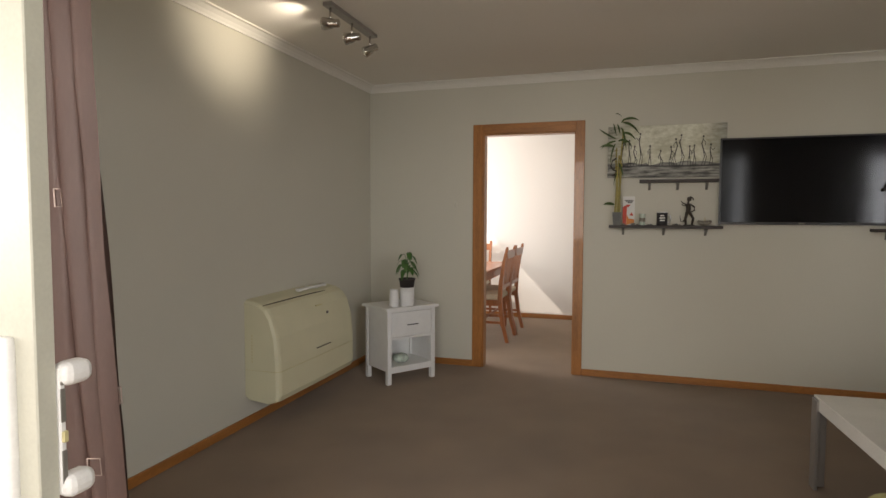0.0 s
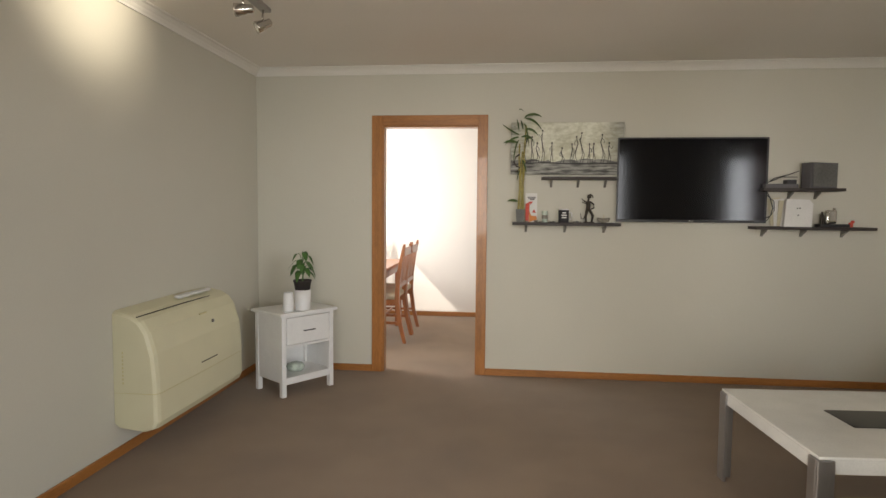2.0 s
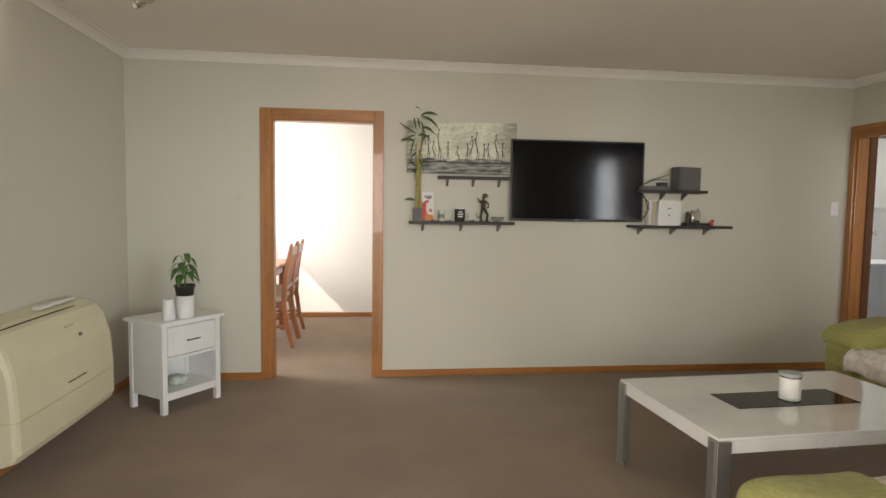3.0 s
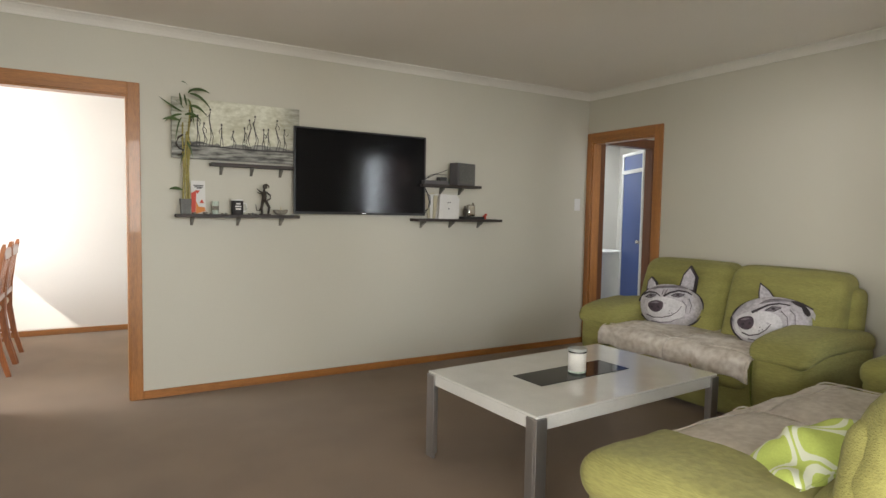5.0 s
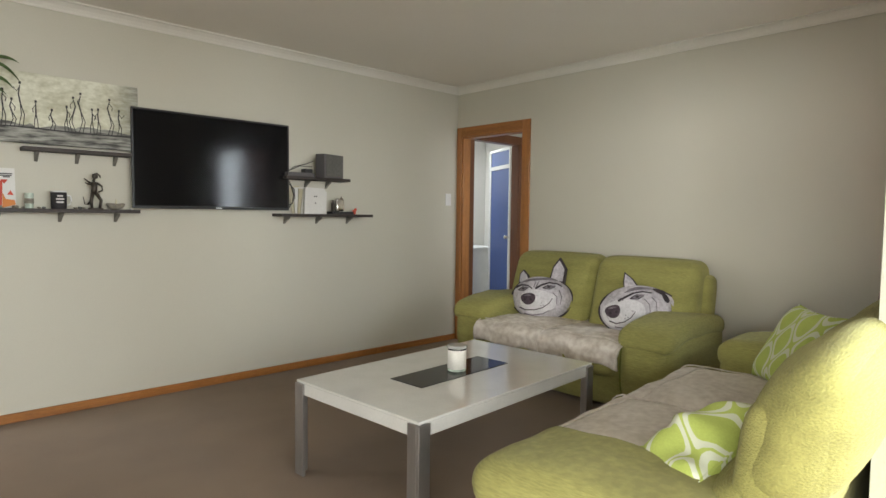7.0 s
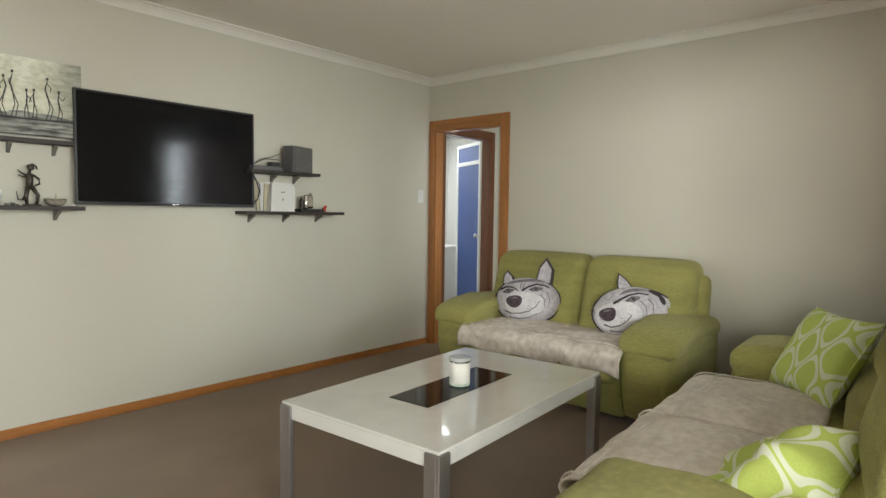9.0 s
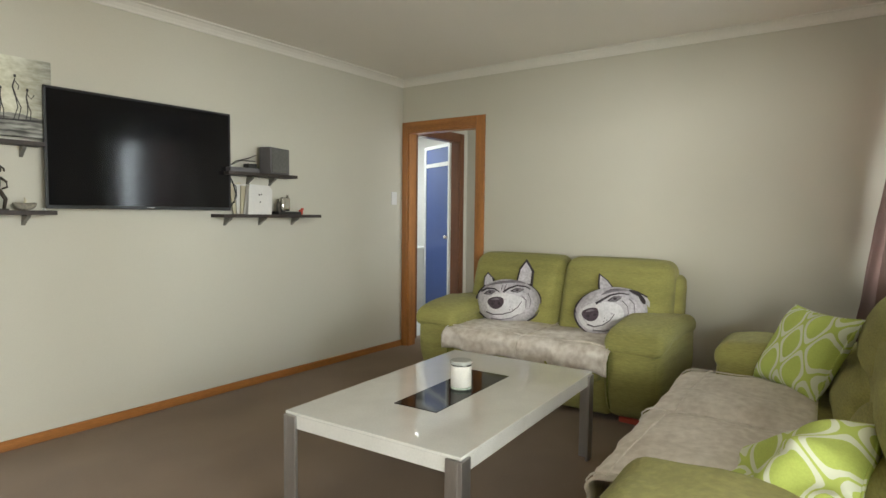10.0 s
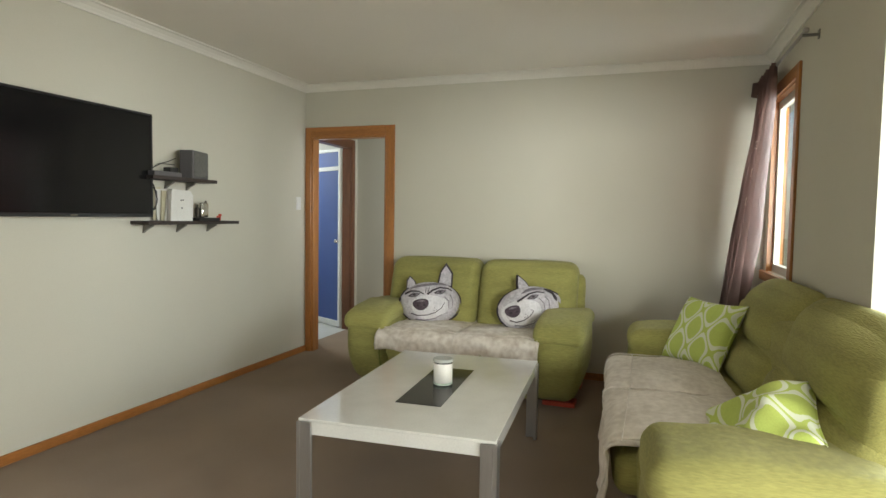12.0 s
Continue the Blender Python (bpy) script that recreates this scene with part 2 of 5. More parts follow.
def canvas():
    """A painted canvas: pale sage sky, dark vignette, streaked grey ground."""
    m = mat("painted_canvas", (0.52, 0.51, 0.36), 0.7, var=0.12, scale=4, fine=30, bump=0.3, dist=0.002, stretch=(1, 1, 1.6), col2=(0.76, 0.76, 0.64))
    nt = m.node_tree
    n, lk = nt.nodes, nt.links.new
    sep = n.new("ShaderNodeSeparateXYZ")
    lk(n["Texture Coordinate"].outputs["Object"], sep.inputs[0])
    noise_ = n.new("ShaderNodeTexNoise")
    noise_.inputs["Scale"].default_value = 9
    lk(n["Mapping"].outputs[0], noise_.inputs["Vector"])
    wob = n.new("ShaderNodeMath")
    wob.operation = "MULTIPLY_ADD"
    wob.inputs[1].default_value = 0.10
    lk(noise_.outputs[0], wob.inputs[0])
    lk(sep.outputs[2], wob.inputs[2])
    low = n.new("ShaderNodeMath")
    low.operation = "LESS_THAN"
    low.inputs[1].default_value = 0.155
    lk(wob.outputs[0], low.inputs[0])
    streak = n.new("ShaderNodeTexNoise")
    streak.inputs["Scale"].default_value, streak.inputs["Detail"].default_value = 18, 6
    mp = n.new("ShaderNodeMapping")
    mp.inputs["Scale"].default_value = (0.5, 1, 3)
    lk(n["Texture Coordinate"].outputs["Object"], mp.inputs[0])
    lk(mp.outputs[0], streak.inputs["Vector"])
    r = n.new("ShaderNodeValToRGB")
    r.color_ramp.elements[0].position, r.color_ramp.elements[1].position = 0.38, 0.68
    r.color_ramp.elements[0].color, r.color_ramp.elements[1].color = (0.055, 0.055, 0.05, 1), (0.40, 0.40, 0.36, 1)
    lk(streak.outputs[0], r.inputs[0])
    mix = n.new("ShaderNodeMixRGB")
    lk(low.outputs[0], mix.inputs[0])
    lk(n["Color Ramp"].outputs[0], mix.inputs[1])
    lk(r.outputs[0], mix.inputs[2])
    # darker worn paint towards both ends of the canvas
    end = n.new("ShaderNodeMath")
    end.operation = "ABSOLUTE"
    lk(sep.outputs[0], end.inputs[0])
    end2 = n.new("ShaderNodeMapRange")
    end2.inputs[1].default_value, end2.inputs[2].default_value = 0.24, 0.45
    end2.inputs[3].default_value, end2.inputs[4].default_value = 0.0, 0.8
    lk(end.outputs[0], end2.inputs[0])
    mix2 = n.new("ShaderNodeMixRGB")
    lk(end2.outputs[0], mix2.inputs[0])
    lk(mix.outputs[0], mix2.inputs[1])
    lk(r.outputs[0], mix2.inputs[2])
    lk(mix2.outputs[0], n["Principled BSDF"].inputs["Base Color"])
    return m


M["canvas"] = canvas()

# ---- mesh helpers ----


def part(name, bm, material, parent=None, label="", smooth=False, kind=""):
    me = bpy.data.meshes.new(name)
    bmesh.ops.recalc_face_normals(bm, faces=bm.faces)
    if smooth:
        for f in bm.faces:
            f.smooth = True
    bm.to_mesh(me)
    bm.free()
    me.materials.append(M[material] if isinstance(material, str) else material)
    ob = new(name, me)
    ob.parent = parent
    return tagged(ob, label, "", "", kind)


def thing(name, label, category, m=None, group=""):
    ob = new(name)
    ob.empty_display_size = 0.1
    ob.matrix_world = m or Matrix()
    return tagged(ob, label, category, group)


def single(name, bm, material, label, category, m=None, smooth=False, group=""):
    ob = part(name, bm, material, None, label, smooth)
    ob.matrix_world = m or Matrix()
    return tagged(ob, "", category, group)


def ab(bm, x0, y0, z0, x1, y1, z1, bev=0.0, seg=1):
    """Adds a box, its edges rounded by bev."""
    r = bmesh.ops.create_cube(bm, size=1)
    for v in r["verts"]:
        v.co = Vector(((x0 + x1) / 2 + v.co.x * (x1 - x0), (y0 + y1) / 2 + v.co.y * (y1 - y0), (z0 + z1) / 2 + v.co.z * (z1 - z0)))
    if bev:
        es = list({e for v in r["verts"] for e in v.link_edges})
        bmesh.ops.bevel(bm, geom=es, offset=bev, segments=seg, affect="EDGES")
    return bm


def bx(*a, **k):
    return ab(bmesh.new(), *a, **k)


def cyl(bm, x, y, z0, z1, r0, r1=None, n=24, caps=True):
    r = bmesh.ops.create_cone(bm, cap_ends=caps, segments=n, radius1=r0, radius2=r0 if r1 is None else r1, depth=z1 - z0)
    for v in r["verts"]:
        v.co += Vector((x, y, (z0 + z1) / 2))
    return r["verts"]


def lathe(bm, prof, n=28, x=0, y=0):
    """Turns (radius, height) points round the z axis."""
    rings = []
    for r, z in prof:
        rings.append([bm.verts.new((x + r * math.cos(2 * math.pi * k / n), y + r * math.sin(2 * math.pi * k / n), z)) for k in range(n)])
    for a, b in zip(rings, rings[1:]):
        for k in range(n):
            bm.faces.new((a[k], a[(k + 1) % n], b[(k + 1) % n], b[k]))
    bm.faces.new(rings[0][::-1])
    bm.faces.new(rings[-1])
    return bm


def tube(bm, pts, r, k=7, taper=None):
    """A round strand through points."""
    pts = [Vector(p) for p in pts]
    rings = []
    for i, p in enumerate(pts):
        d = (pts[min(i + 1, len(pts) - 1)] - pts[max(i - 1, 0)]).normalized()
        u = d.cross(Vector((0, 0, 1)) if abs(d.z) < 0.9 else Vector((1, 0, 0))).normalized()
        v = d.cross(u)
        rr = r if taper is None else r + (taper - r) * i / (len(pts) - 1)
        rings.append([bm.verts.new(p + rr * (math.cos(2 * math.pi * j / k) * u + math.sin(2 * math.pi * j / k) * v)) for j in range(k)])
    for a, b in zip(rings, rings[1:]):
        for j in range(k):
            bm.faces.new((a[j], a[(j + 1) % k], b[(j + 1) % k], b[j]))
    bm.faces.new(rings[0][::-1])
    bm.faces.new(rings[-1])
    return bm


def rb(bm, c, h, rad, bulge=(0, 0, 0), n=12, f=None):
    """A padded block: half sizes h, corner radius rad, crowned faces; f bends each point."""
    c, h = Vector(c), Vector(h)
    seen = {}

    def at(p):
        key = tuple(round(q, 5) for q in p)
        if key in seen:
            return seen[key]
        p = Vector([math.sin(q * math.pi / 2) for q in p])
        full = Vector([p[i] * h[i] for i in range(3)])
        inner = Vector([max(-h[i] + rad, min(h[i] - rad, full[i])) for i in range(3)])
        d = full - inner
        q = inner + d.normalized() * rad if d.length > 1e-9 else full
        for i in range(3):
            j, k = (i + 1) % 3, (i + 2) % 3
            q[i] += bulge[i] * p[i] * (1 - p[j] ** 2) * (1 - p[k] ** 2)
        q = q + c
        if f:
            q = Vector(f(q))
        seen[key] = bm.verts.new(q)
        return seen[key]
    for ax in range(3):
        for sgn in (-1, 1):
            for i in range(n):
                for j in range(n):
                    vs = []
                    for a, b in ((i, j), (i + 1, j), (i + 1, j + 1), (i, j + 1)):
                        p = [0, 0, 0]
                        p[ax] = sgn
                        p[(ax + 1) % 3] = -1 + 2 * a / n
                        p[(ax + 2) % 3] = -1 + 2 * b / n
                        vs.append(at(p))
                    bm.faces.new(vs)
    return bm


def sheet(bm, nu, nv, f, thick=0.0):
    """A cloth sheet over u, v in 0..1; thick gives it a second face."""
    g = [[bm.verts.new(f(i / nu, j / nv)) for j in range(nv + 1)] for i in range(nu + 1)]
    fs = []
    for i in range(nu):
        for j in range(nv):
            fs.append(bm.faces.new((g[i][j], g[i + 1][j], g[i + 1][j + 1], g[i][j + 1])))
    if thick:
        bmesh.ops.recalc_face_normals(bm, faces=fs)
        bmesh.ops.solidify(bm, geom=fs, thickness=thick)
    return bm


def prism(bm, pts, a, b, axis=1):
    """Extrudes a polygon of 2D points from a to b along an axis."""
    def put(p, d):
        q = [0, 0, 0]
        q[axis] = d
        o = [i for i in range(3) if i != axis]
        q[o[0]], q[o[1]] = p
        return bm.verts.new(q)
    lo, hi = [put(p, a) for p in pts], [put(p, b) for p in pts]
    bm.faces.new(lo)
    bm.faces.new(hi[::-1])
    for k in range(len(pts)):
        bm.faces.new((lo[k], lo[(k + 1) % len(pts)], hi[(k + 1) % len(pts)], hi[k]))
    return bm


def wob(x, y, z, s=1.0):
    return noise.noise(Vector((x, y, z)) * s)


def struct(name, bm, material, label=""):
    return part(name, bm, material, None, label, kind="structure")


# ---- the building ----
struct("ground", bx(-60, -60, -0.40, 60, 60, -0.32), "ground")
struct("deck", bx(-4.2, -3.0, -0.20, 5.2, S - T, -0.03), "deck")
struct("floor", bx(-2.6, S - T, -0.12, E + T, 8.3, 0.0), "carpet", "brown taupe cut pile carpet")
struct("floor_hall", bx(E + T, 2.6, -0.12, 6.6, 5.66, 0.0), "carpet")
struct("floor_laundry", bx(E + T, 5.66, -0.12, 6.6, 8.3, 0.0), "tile", "pale vinyl laundry floor")
struct("ceiling", bx(-2.03, S - T, C, E + T, N + T, C + 0.1), "ceiling")
struct("ceiling_dining", bx(-2.75, N + T, C, E + T, 8.3, C + 0.1), "ceiling")
struct("ceiling_hall", bx(E + T, 2.6, C, 6.7, 8.3, C + 0.1), "ceiling")
struct("roof", bx(-2.72, 0.95, C + 0.12, 7.2, 8.9, C + 0.2), "white")
# unseen overhang, sized to keep the sun out of the door and corner window
struct("porch_roof", bx(-4.3, -1.1, C + 0.12, 3.2, 0.95, C + 0.2), "white")


def wall(name, *boxes, material="wall", label=""):
    for k, b in enumerate(boxes):
        struct(name, bx(*b), material, label)


D1 = (-0.885, -0.115)
D2 = (4.70, 5.462)
DH = 1.99
wall("wall_west", (W - T, S - T, 0, W, N + T, C), label="sage beige painted plaster wall")
wall("wall_north", (W, N, 0, D1[0], N + T, C), (D1[1], N, 0, E, N + T, C), (D1[0], N, DH, D1[1], N + T, C))
wall("wall_east", (E, S - T, 0, E + T, D2[0], C), (E, D2[1], 0, E + T, N + T, C), (E, D2[0], DH, E + T, D2[1], C))
SD = (-1.30, 1.72)
WN = (3.06, 3.80)
wall("wall_south", (W, S - T, 0, SD[0], S, C), (SD[0], S - T, 2.12, SD[1], S, C), (SD[1], S - T, 0, WN[0], S, C),
     (WN[0], S - T, 0, WN[1], S, 0.93), (WN[0], S - T, 2.12, WN[1], S, C), (WN[1], S - T, 0, E, S, C))
DW = (5.75, 7.95)
wall("wall_dining", (-2.6, 8.12, 0, E + T, 8.22, C), (-2.7, N, 0, -2.6, DW[0], C), (-2.7, DW[1], 0, -2.6, 8.22, C),
     (-2.7, DW[0], 2.41, -2.6, DW[1], C), (-2.7, DW[0], 0, -2.6, DW[1], 0.35), (-2.6, N, 0, W - T, N + T, C), (3.8, N + T, 0, E, 8.12, C), material="dining", label="bright white dining room wall")
LD = (4.22, 4.98)
LH = 2.03
wall("wall_hall", (E + T, 5.62, 0, LD[0], 5.72, C), (LD[1], 5.62, 0, 5.12, 5.72, C), (LD[0], 5.62, LH, LD[1], 5.72, C),
     (5.12, 2.5, 0, 5.22, 5.72, C), (E + T, 2.5, 0, 5.12, 2.6, C))
wall("wall_laundry", (E + T, 8.1, 0, 6.6, 8.2, C), (6.5, 5.72, 0, 6.6, 8.1, C), (E, 5.72, 0, E + T, 8.1, C), (5.22, 5.62, 0, 6.6, 5.72, C), material="dining")


def cornice(x0, y0, x1, y1, nx, ny):
    """A coved strip between wall and ceiling; nx, ny points into the room."""
    bm = bmesh.new()
    prof = [(0, 0), (0.010, 0), (0.014, 0.012), (0.026, 0.03), (0.046, 0.048), (0.062, 0.052), (0.062, 0.06), (0, 0.06)]
    ends = []
    for (x, y), s in (((x0, y0), 1), ((x1, y1), -1)):
        tx, ty = (x1 - x0), (y1 - y0)
        ln = math.hypot(tx, ty)
        tx, ty = tx / ln * s, ty / ln * s
        ends.append([bm.verts.new((x + nx * d + tx * d, y + ny * d + ty * d, C - 0.06 + h)) for d, h in prof])
    for k in range(len(prof)):
        j = (k + 1) % len(prof)
        bm.faces.new((ends[0][k], ends[0][j], ends[1][j], ends[1][k]))
    bm.faces.new(ends[0])
    bm.faces.new(ends[1][::-1])
    struct("cornice", bm, "cornice", "white painted plaster cove cornice")


cornice(W, N, E, N, 0, -1)
cornice(W, S, W, N, 1, 0)
cornice(E, S, E, N, -1, 0)
cornice(W, S, E, S, 0, 1)


def base(x0, y0, x1, y1, material="woodh"):
    struct("baseboard", bx(x0, y0, 0, x1, y1, 0.055, bev=0.004), material, "low orange varnished timber skirting")


base(W, S, W + 0.014, N)
base(W + 0.014, N - 0.014, D1[0] - 0.085, N)
base(D1[1] + 0.07, N - 0.014, E, N)
base(E - 0.014, S, E, D2[0] - 0.08)
base(SD[1], S, E - 0.014, S + 0.014)
base(W + 0.014, S, SD[0], S + 0.014)
base(-2.6, 8.106, 3.8, 8.12)
base(5.106, 2.6, 5.12, 5.62)


def frame_y(name, x0, x1, h, y, out, depth, a, b, top, material="wood", mh="woodh"):
    """A door lining in a wall that runs along x: architraves on the face y (out = -1 or 1 into the room) and jambs."""
    ob = thing(name, "empty doorway with orange varnished timber frame", "door frame")
    tagged(ob, kind="structure")
    lo, hi = sorted((y, y + out * 0.016))
    part("architrave", bx(x0 - a, lo, 0, x0 + 0.012, hi, top, bev=0.003), material, ob)
    part("architrave", bx(x1 - 0.012, lo, 0, x1 + b, hi, top, bev=0.003), material, ob)
    part("head_architrave", bx(x0 + 0.012, lo, h - 0.012, x1 - 0.012, hi, top, bev=0.003), mh, ob)
    f0, f1 = sorted((y, y - out * depth))
    part("jamb", bx(x0, f0, 0, x0 + 0.022, f1, h, bev=0.002), material, ob)
    part("jamb", bx(x1 - 0.022, f0, 0, x1, f1, h, bev=0.002), material, ob)
    part("head_jamb", bx(x0 + 0.022, f0, h - 0.022, x1 - 0.022, f1, h, bev=0.002), mh, ob)
    return ob


frame_y("door_1", D1[0] - 0.01, D1[1] + 0.01, DH + 0.01, N, -1, T, 0.075, 0.06, 2.07)
frame_y("door_3", LD[0], LD[1], LH, 5.62, -1, T, 0.06, 0.06, 2.10, "dwood", "dwood")
ob = thing("door_2", "empty doorway with orange varnished timber frame", "door frame")
tagged(ob, kind="structure")
part("architrave", bx(E - 0.016, D2[0] - 0.08, 0, E, D2[0] + 0.004, 2.07, bev=0.003), "wood", ob)
part("architrave", bx(E - 0.016, D2[1] - 0.004, 0, E, N - 0.004, 2.07, bev=0.003), "wood", ob)
part("head_architrave", bx(E - 0.016, D2[0] + 0.004, DH - 0.01, E, D2[1] - 0.004, 2.07, bev=0.003), "woodh", ob)
part("jamb", bx(E, D2[0], 0, E + T, D2[0] + 0.022, DH, bev=0.002), "wood", ob)
part("jamb", bx(E, D2[1] - 0.022, 0, E + T, D2[1], DH, bev=0.002), "wood", ob)
part("head_jamb", bx(E, D2[0] + 0.022, DH - 0.022, E + T, D2[1] - 0.022, DH, bev=0.002), "woodh", ob)

# the window beside the corner
ob = thing("window_1", "timber window with cream sash and clear pane", "window")
tagged(ob, kind="structure")
part("architrave", bx(WN[0] - 0.075, S, 0.85, WN[0] + 0.004, S + 0.016, 2.19, bev=0.003), "wood", ob)
part("head_architrave", bx(WN[0] + 0.004, S, 2.11, WN[1] + 0.06, S + 0.016, 2.19, bev=0.003), "woodh", ob)
part("window_sill", bx(WN[0] + 0.004, S, 0.87, WN[1] + 0.06, S + 0.03, 0.935, bev=0.004), "woodh", ob)
part("jamb", bx(WN[0], S - T, 0.93, WN[0] + 0.02, S, 2.12), "wood", ob)
part("jamb", bx(WN[1] - 0.02, S - T, 0.93, WN[1], S, 2.12), "wood", ob)
part("head_jamb", bx(WN[0] + 0.02, S - T, 2.10, WN[1] - 0.02, S, 2.12), "woodh", ob)
bm = bmesh.new()
for a in ((WN[0] + 0.02, 0.93, WN[0] + 0.065, 2.10), (WN[1] - 0.065, 0.93, WN[1] - 0.02, 2.10), (WN[0] + 0.065, 2.045, WN[1] - 0.065, 2.10), (WN[0] + 0.065, 0.93, WN[1] - 0.065, 0.985)):
    ab(bm, a[0], S - 0.075, a[1], a[2], S - 0.035, a[3], bev=0.003)
part("window_frame", bm, "alu", ob)
pane = part("pane", bx(WN[0] + 0.065, S - 0.058, 0.985, WN[1] - 0.065, S - 0.053, 2.045), "glass", ob)
pane.visible_shadow = False

# the dining room window
ob = thing("window_2", "wide cream aluminium dining room window", "window")
tagged(ob, kind="structure")
bm = bmesh.new()
for y0, y1, z0, z1 in ((DW[0], DW[1], 0.35, 0.40), (DW[0], DW[1], 2.36, 2.41), (DW[0], DW[0] + 0.05, 0.40, 2.36), (DW[1] - 0.05, DW[1], 0.40, 2.36)):
    ab(bm, -2.67, y0, z0, -2.63, y1, z1)
part("window_frame", bm, "alu", ob)

# ---- blue and white laundry door ----
ang = math.degrees(math.atan2(0.54, 0.28))
ob = thing("laundry_door", "open white door with two blue painted panels", "door", pose(5.01, 5.76, 0, 0, 0, ang))
bm = bmesh.new()
for a in ((0, 0.01, 0.04, 2.02), (0.615, 0.01, 0.66, 2.02), (0.04, 0.01, 0.615, 0.075), (0.04, 1.775, 0.615, 1.82), (0.04, 1.985, 0.615, 2.02)):
    ab(bm, a[0], -0.018, a[1], a[2], 0.018, a[3], bev=0.002)
part("door_frame", bm, "white", ob)
part("lower_panel", bx(0.035, -0.010, 0.07, 0.62, 0.010, 1.78), "bluep", ob, "cobalt blue lower panel")
part("upper_panel", bx(0.035, -0.010, 1.815, 0.62, 0.010, 1.99), "bluep", ob, "cobalt blue upper panel")
bm = bmesh.new()
rb(bm, (0.028, 0.05, 0.98), (0.022, 0.022, 0.022), 0.02, n=6)
ab(bm, 0.02, 0.018, 0.972, 0.036, 0.04, 0.988)
part("door_knob", bm, "chrome", ob, "small metal knob", smooth=True)

# laundry tub seen through the doorway
ob = thing("laundry_tub", "white laundry tub cabinet with small taps", "laundry tub")
part("cabinet_body", bx(4.98, 6.50, 0, 5.66, 7.05, 0.78, bev=0.004), "white", ob)
bm = bx(4.95, 6.47, 0.78, 5.69, 7.05, 0.82, bev=0.008, seg=2)
part("tub_top", bm, "ceramic", ob)
part("splashback", bx(4.95, 7.03, 0.82, 5.69, 7.05, 1.42), "ceramic", ob)
for k, x in enumerate((5.42, 5.52)):
    bm = bmesh.new()
    tube(bm, [(x, 7.03, 1.12), (x, 6.97, 1.12), (x, 6.95, 1.10)], 0.010)
    rb(bm, (x, 6.985, 1.145), (0.018, 0.018, 0.012), 0.01, n=4)
    part("tap", bm, "chrome", ob, smooth=True)
struct("wall_tub", bx(4.0, 7.52, 0, 6.5, 7.6, C), "dining")

# ---- outward door leaf at the entrance, its handle and the curtains ----
LX, LY = -0.80, 1.50
ob = thing("entrance_door", "open cream aluminium sliding door leaf with white handle", "door", pose(LX, LY, 0))
bm = bmesh.new()
ab(bm, -0.10, -0.022, -0.02, 0, 0.022, 2.08, bev=0.003)
ab(bm, -0.72, -0.022, -0.02, -0.62, 0.022, 2.08, bev=0.003)
ab(bm, -0.62, -0.022, 1.98, -0.10, 0.022, 2.08)
ab(bm, -0.62, -0.022, -0.02, -0.10, 0.022, 0.12)
part("stile_frame", bm, "alu", ob)
part("pane", bx(-0.62, -0.004, 0.12, -0.10, 0.004, 1.98), "glass", ob).visible_shadow = False
h = part("outer_handle", rb(bmesh.new(), (-0.075, -0.028, 0.86), (0.022, 0.012, 0.20), 0.01, n=6), "white", ob, "long rounded white outer pull plate", smooth=True)
bm = bmesh.new()
ab(bm, -0.038, 0.022, 0.72, 0.006, 0.036, 0.99, bev=0.003)
for z in (0.72, 0.99):
    s = 1 if z > 0.8 else -1
    rb(bm, (0.000, 0.058, z - 0.016 * s), (0.026, 0.036, 0.026), 0.022, n=6)
part("inner_handle", bm, "white", ob, "white plastic inner pull handle")
bm = bmesh.new()
for z0, z1 in ((0.745, 0.815), (0.875, 0.945)):
    ab(bm, 0.0045, 0.024, z0, 0.0078, 0.034, z1)
for z in (0.735, 0.957):
    rb(bm, (0.007, 0.029, z), (0.003, 0.005, 0.005), 0.003, n=3)
part("lock_plate", bm, "bracket", ob, "dark lock slots and screws")
part("latch", bx(0.004, 0.024, 0.832, 0.012, 0.036, 0.856, bev=0.002), "creamd", ob)

# cream aluminium lining round the opening
ob = thing("entrance_frame", "cream aluminium lining of the wide door opening", "door frame")
tagged(ob, kind="structure")
part("jamb", bx(SD[0], S - T - 0.02, 0, SD[0] + 0.03, S + 0.004, 2.12), "alu", ob)
part("jamb", bx(SD[1] - 0.012, S - T - 0.02, 0, SD[1], S + 0.004, 2.12), "alu", ob)
part("head_jamb", bx(SD[0] + 0.03, S - T - 0.02, 2.08, SD[1] - 0.012, S + 0.004, 2.12), "alu", ob)


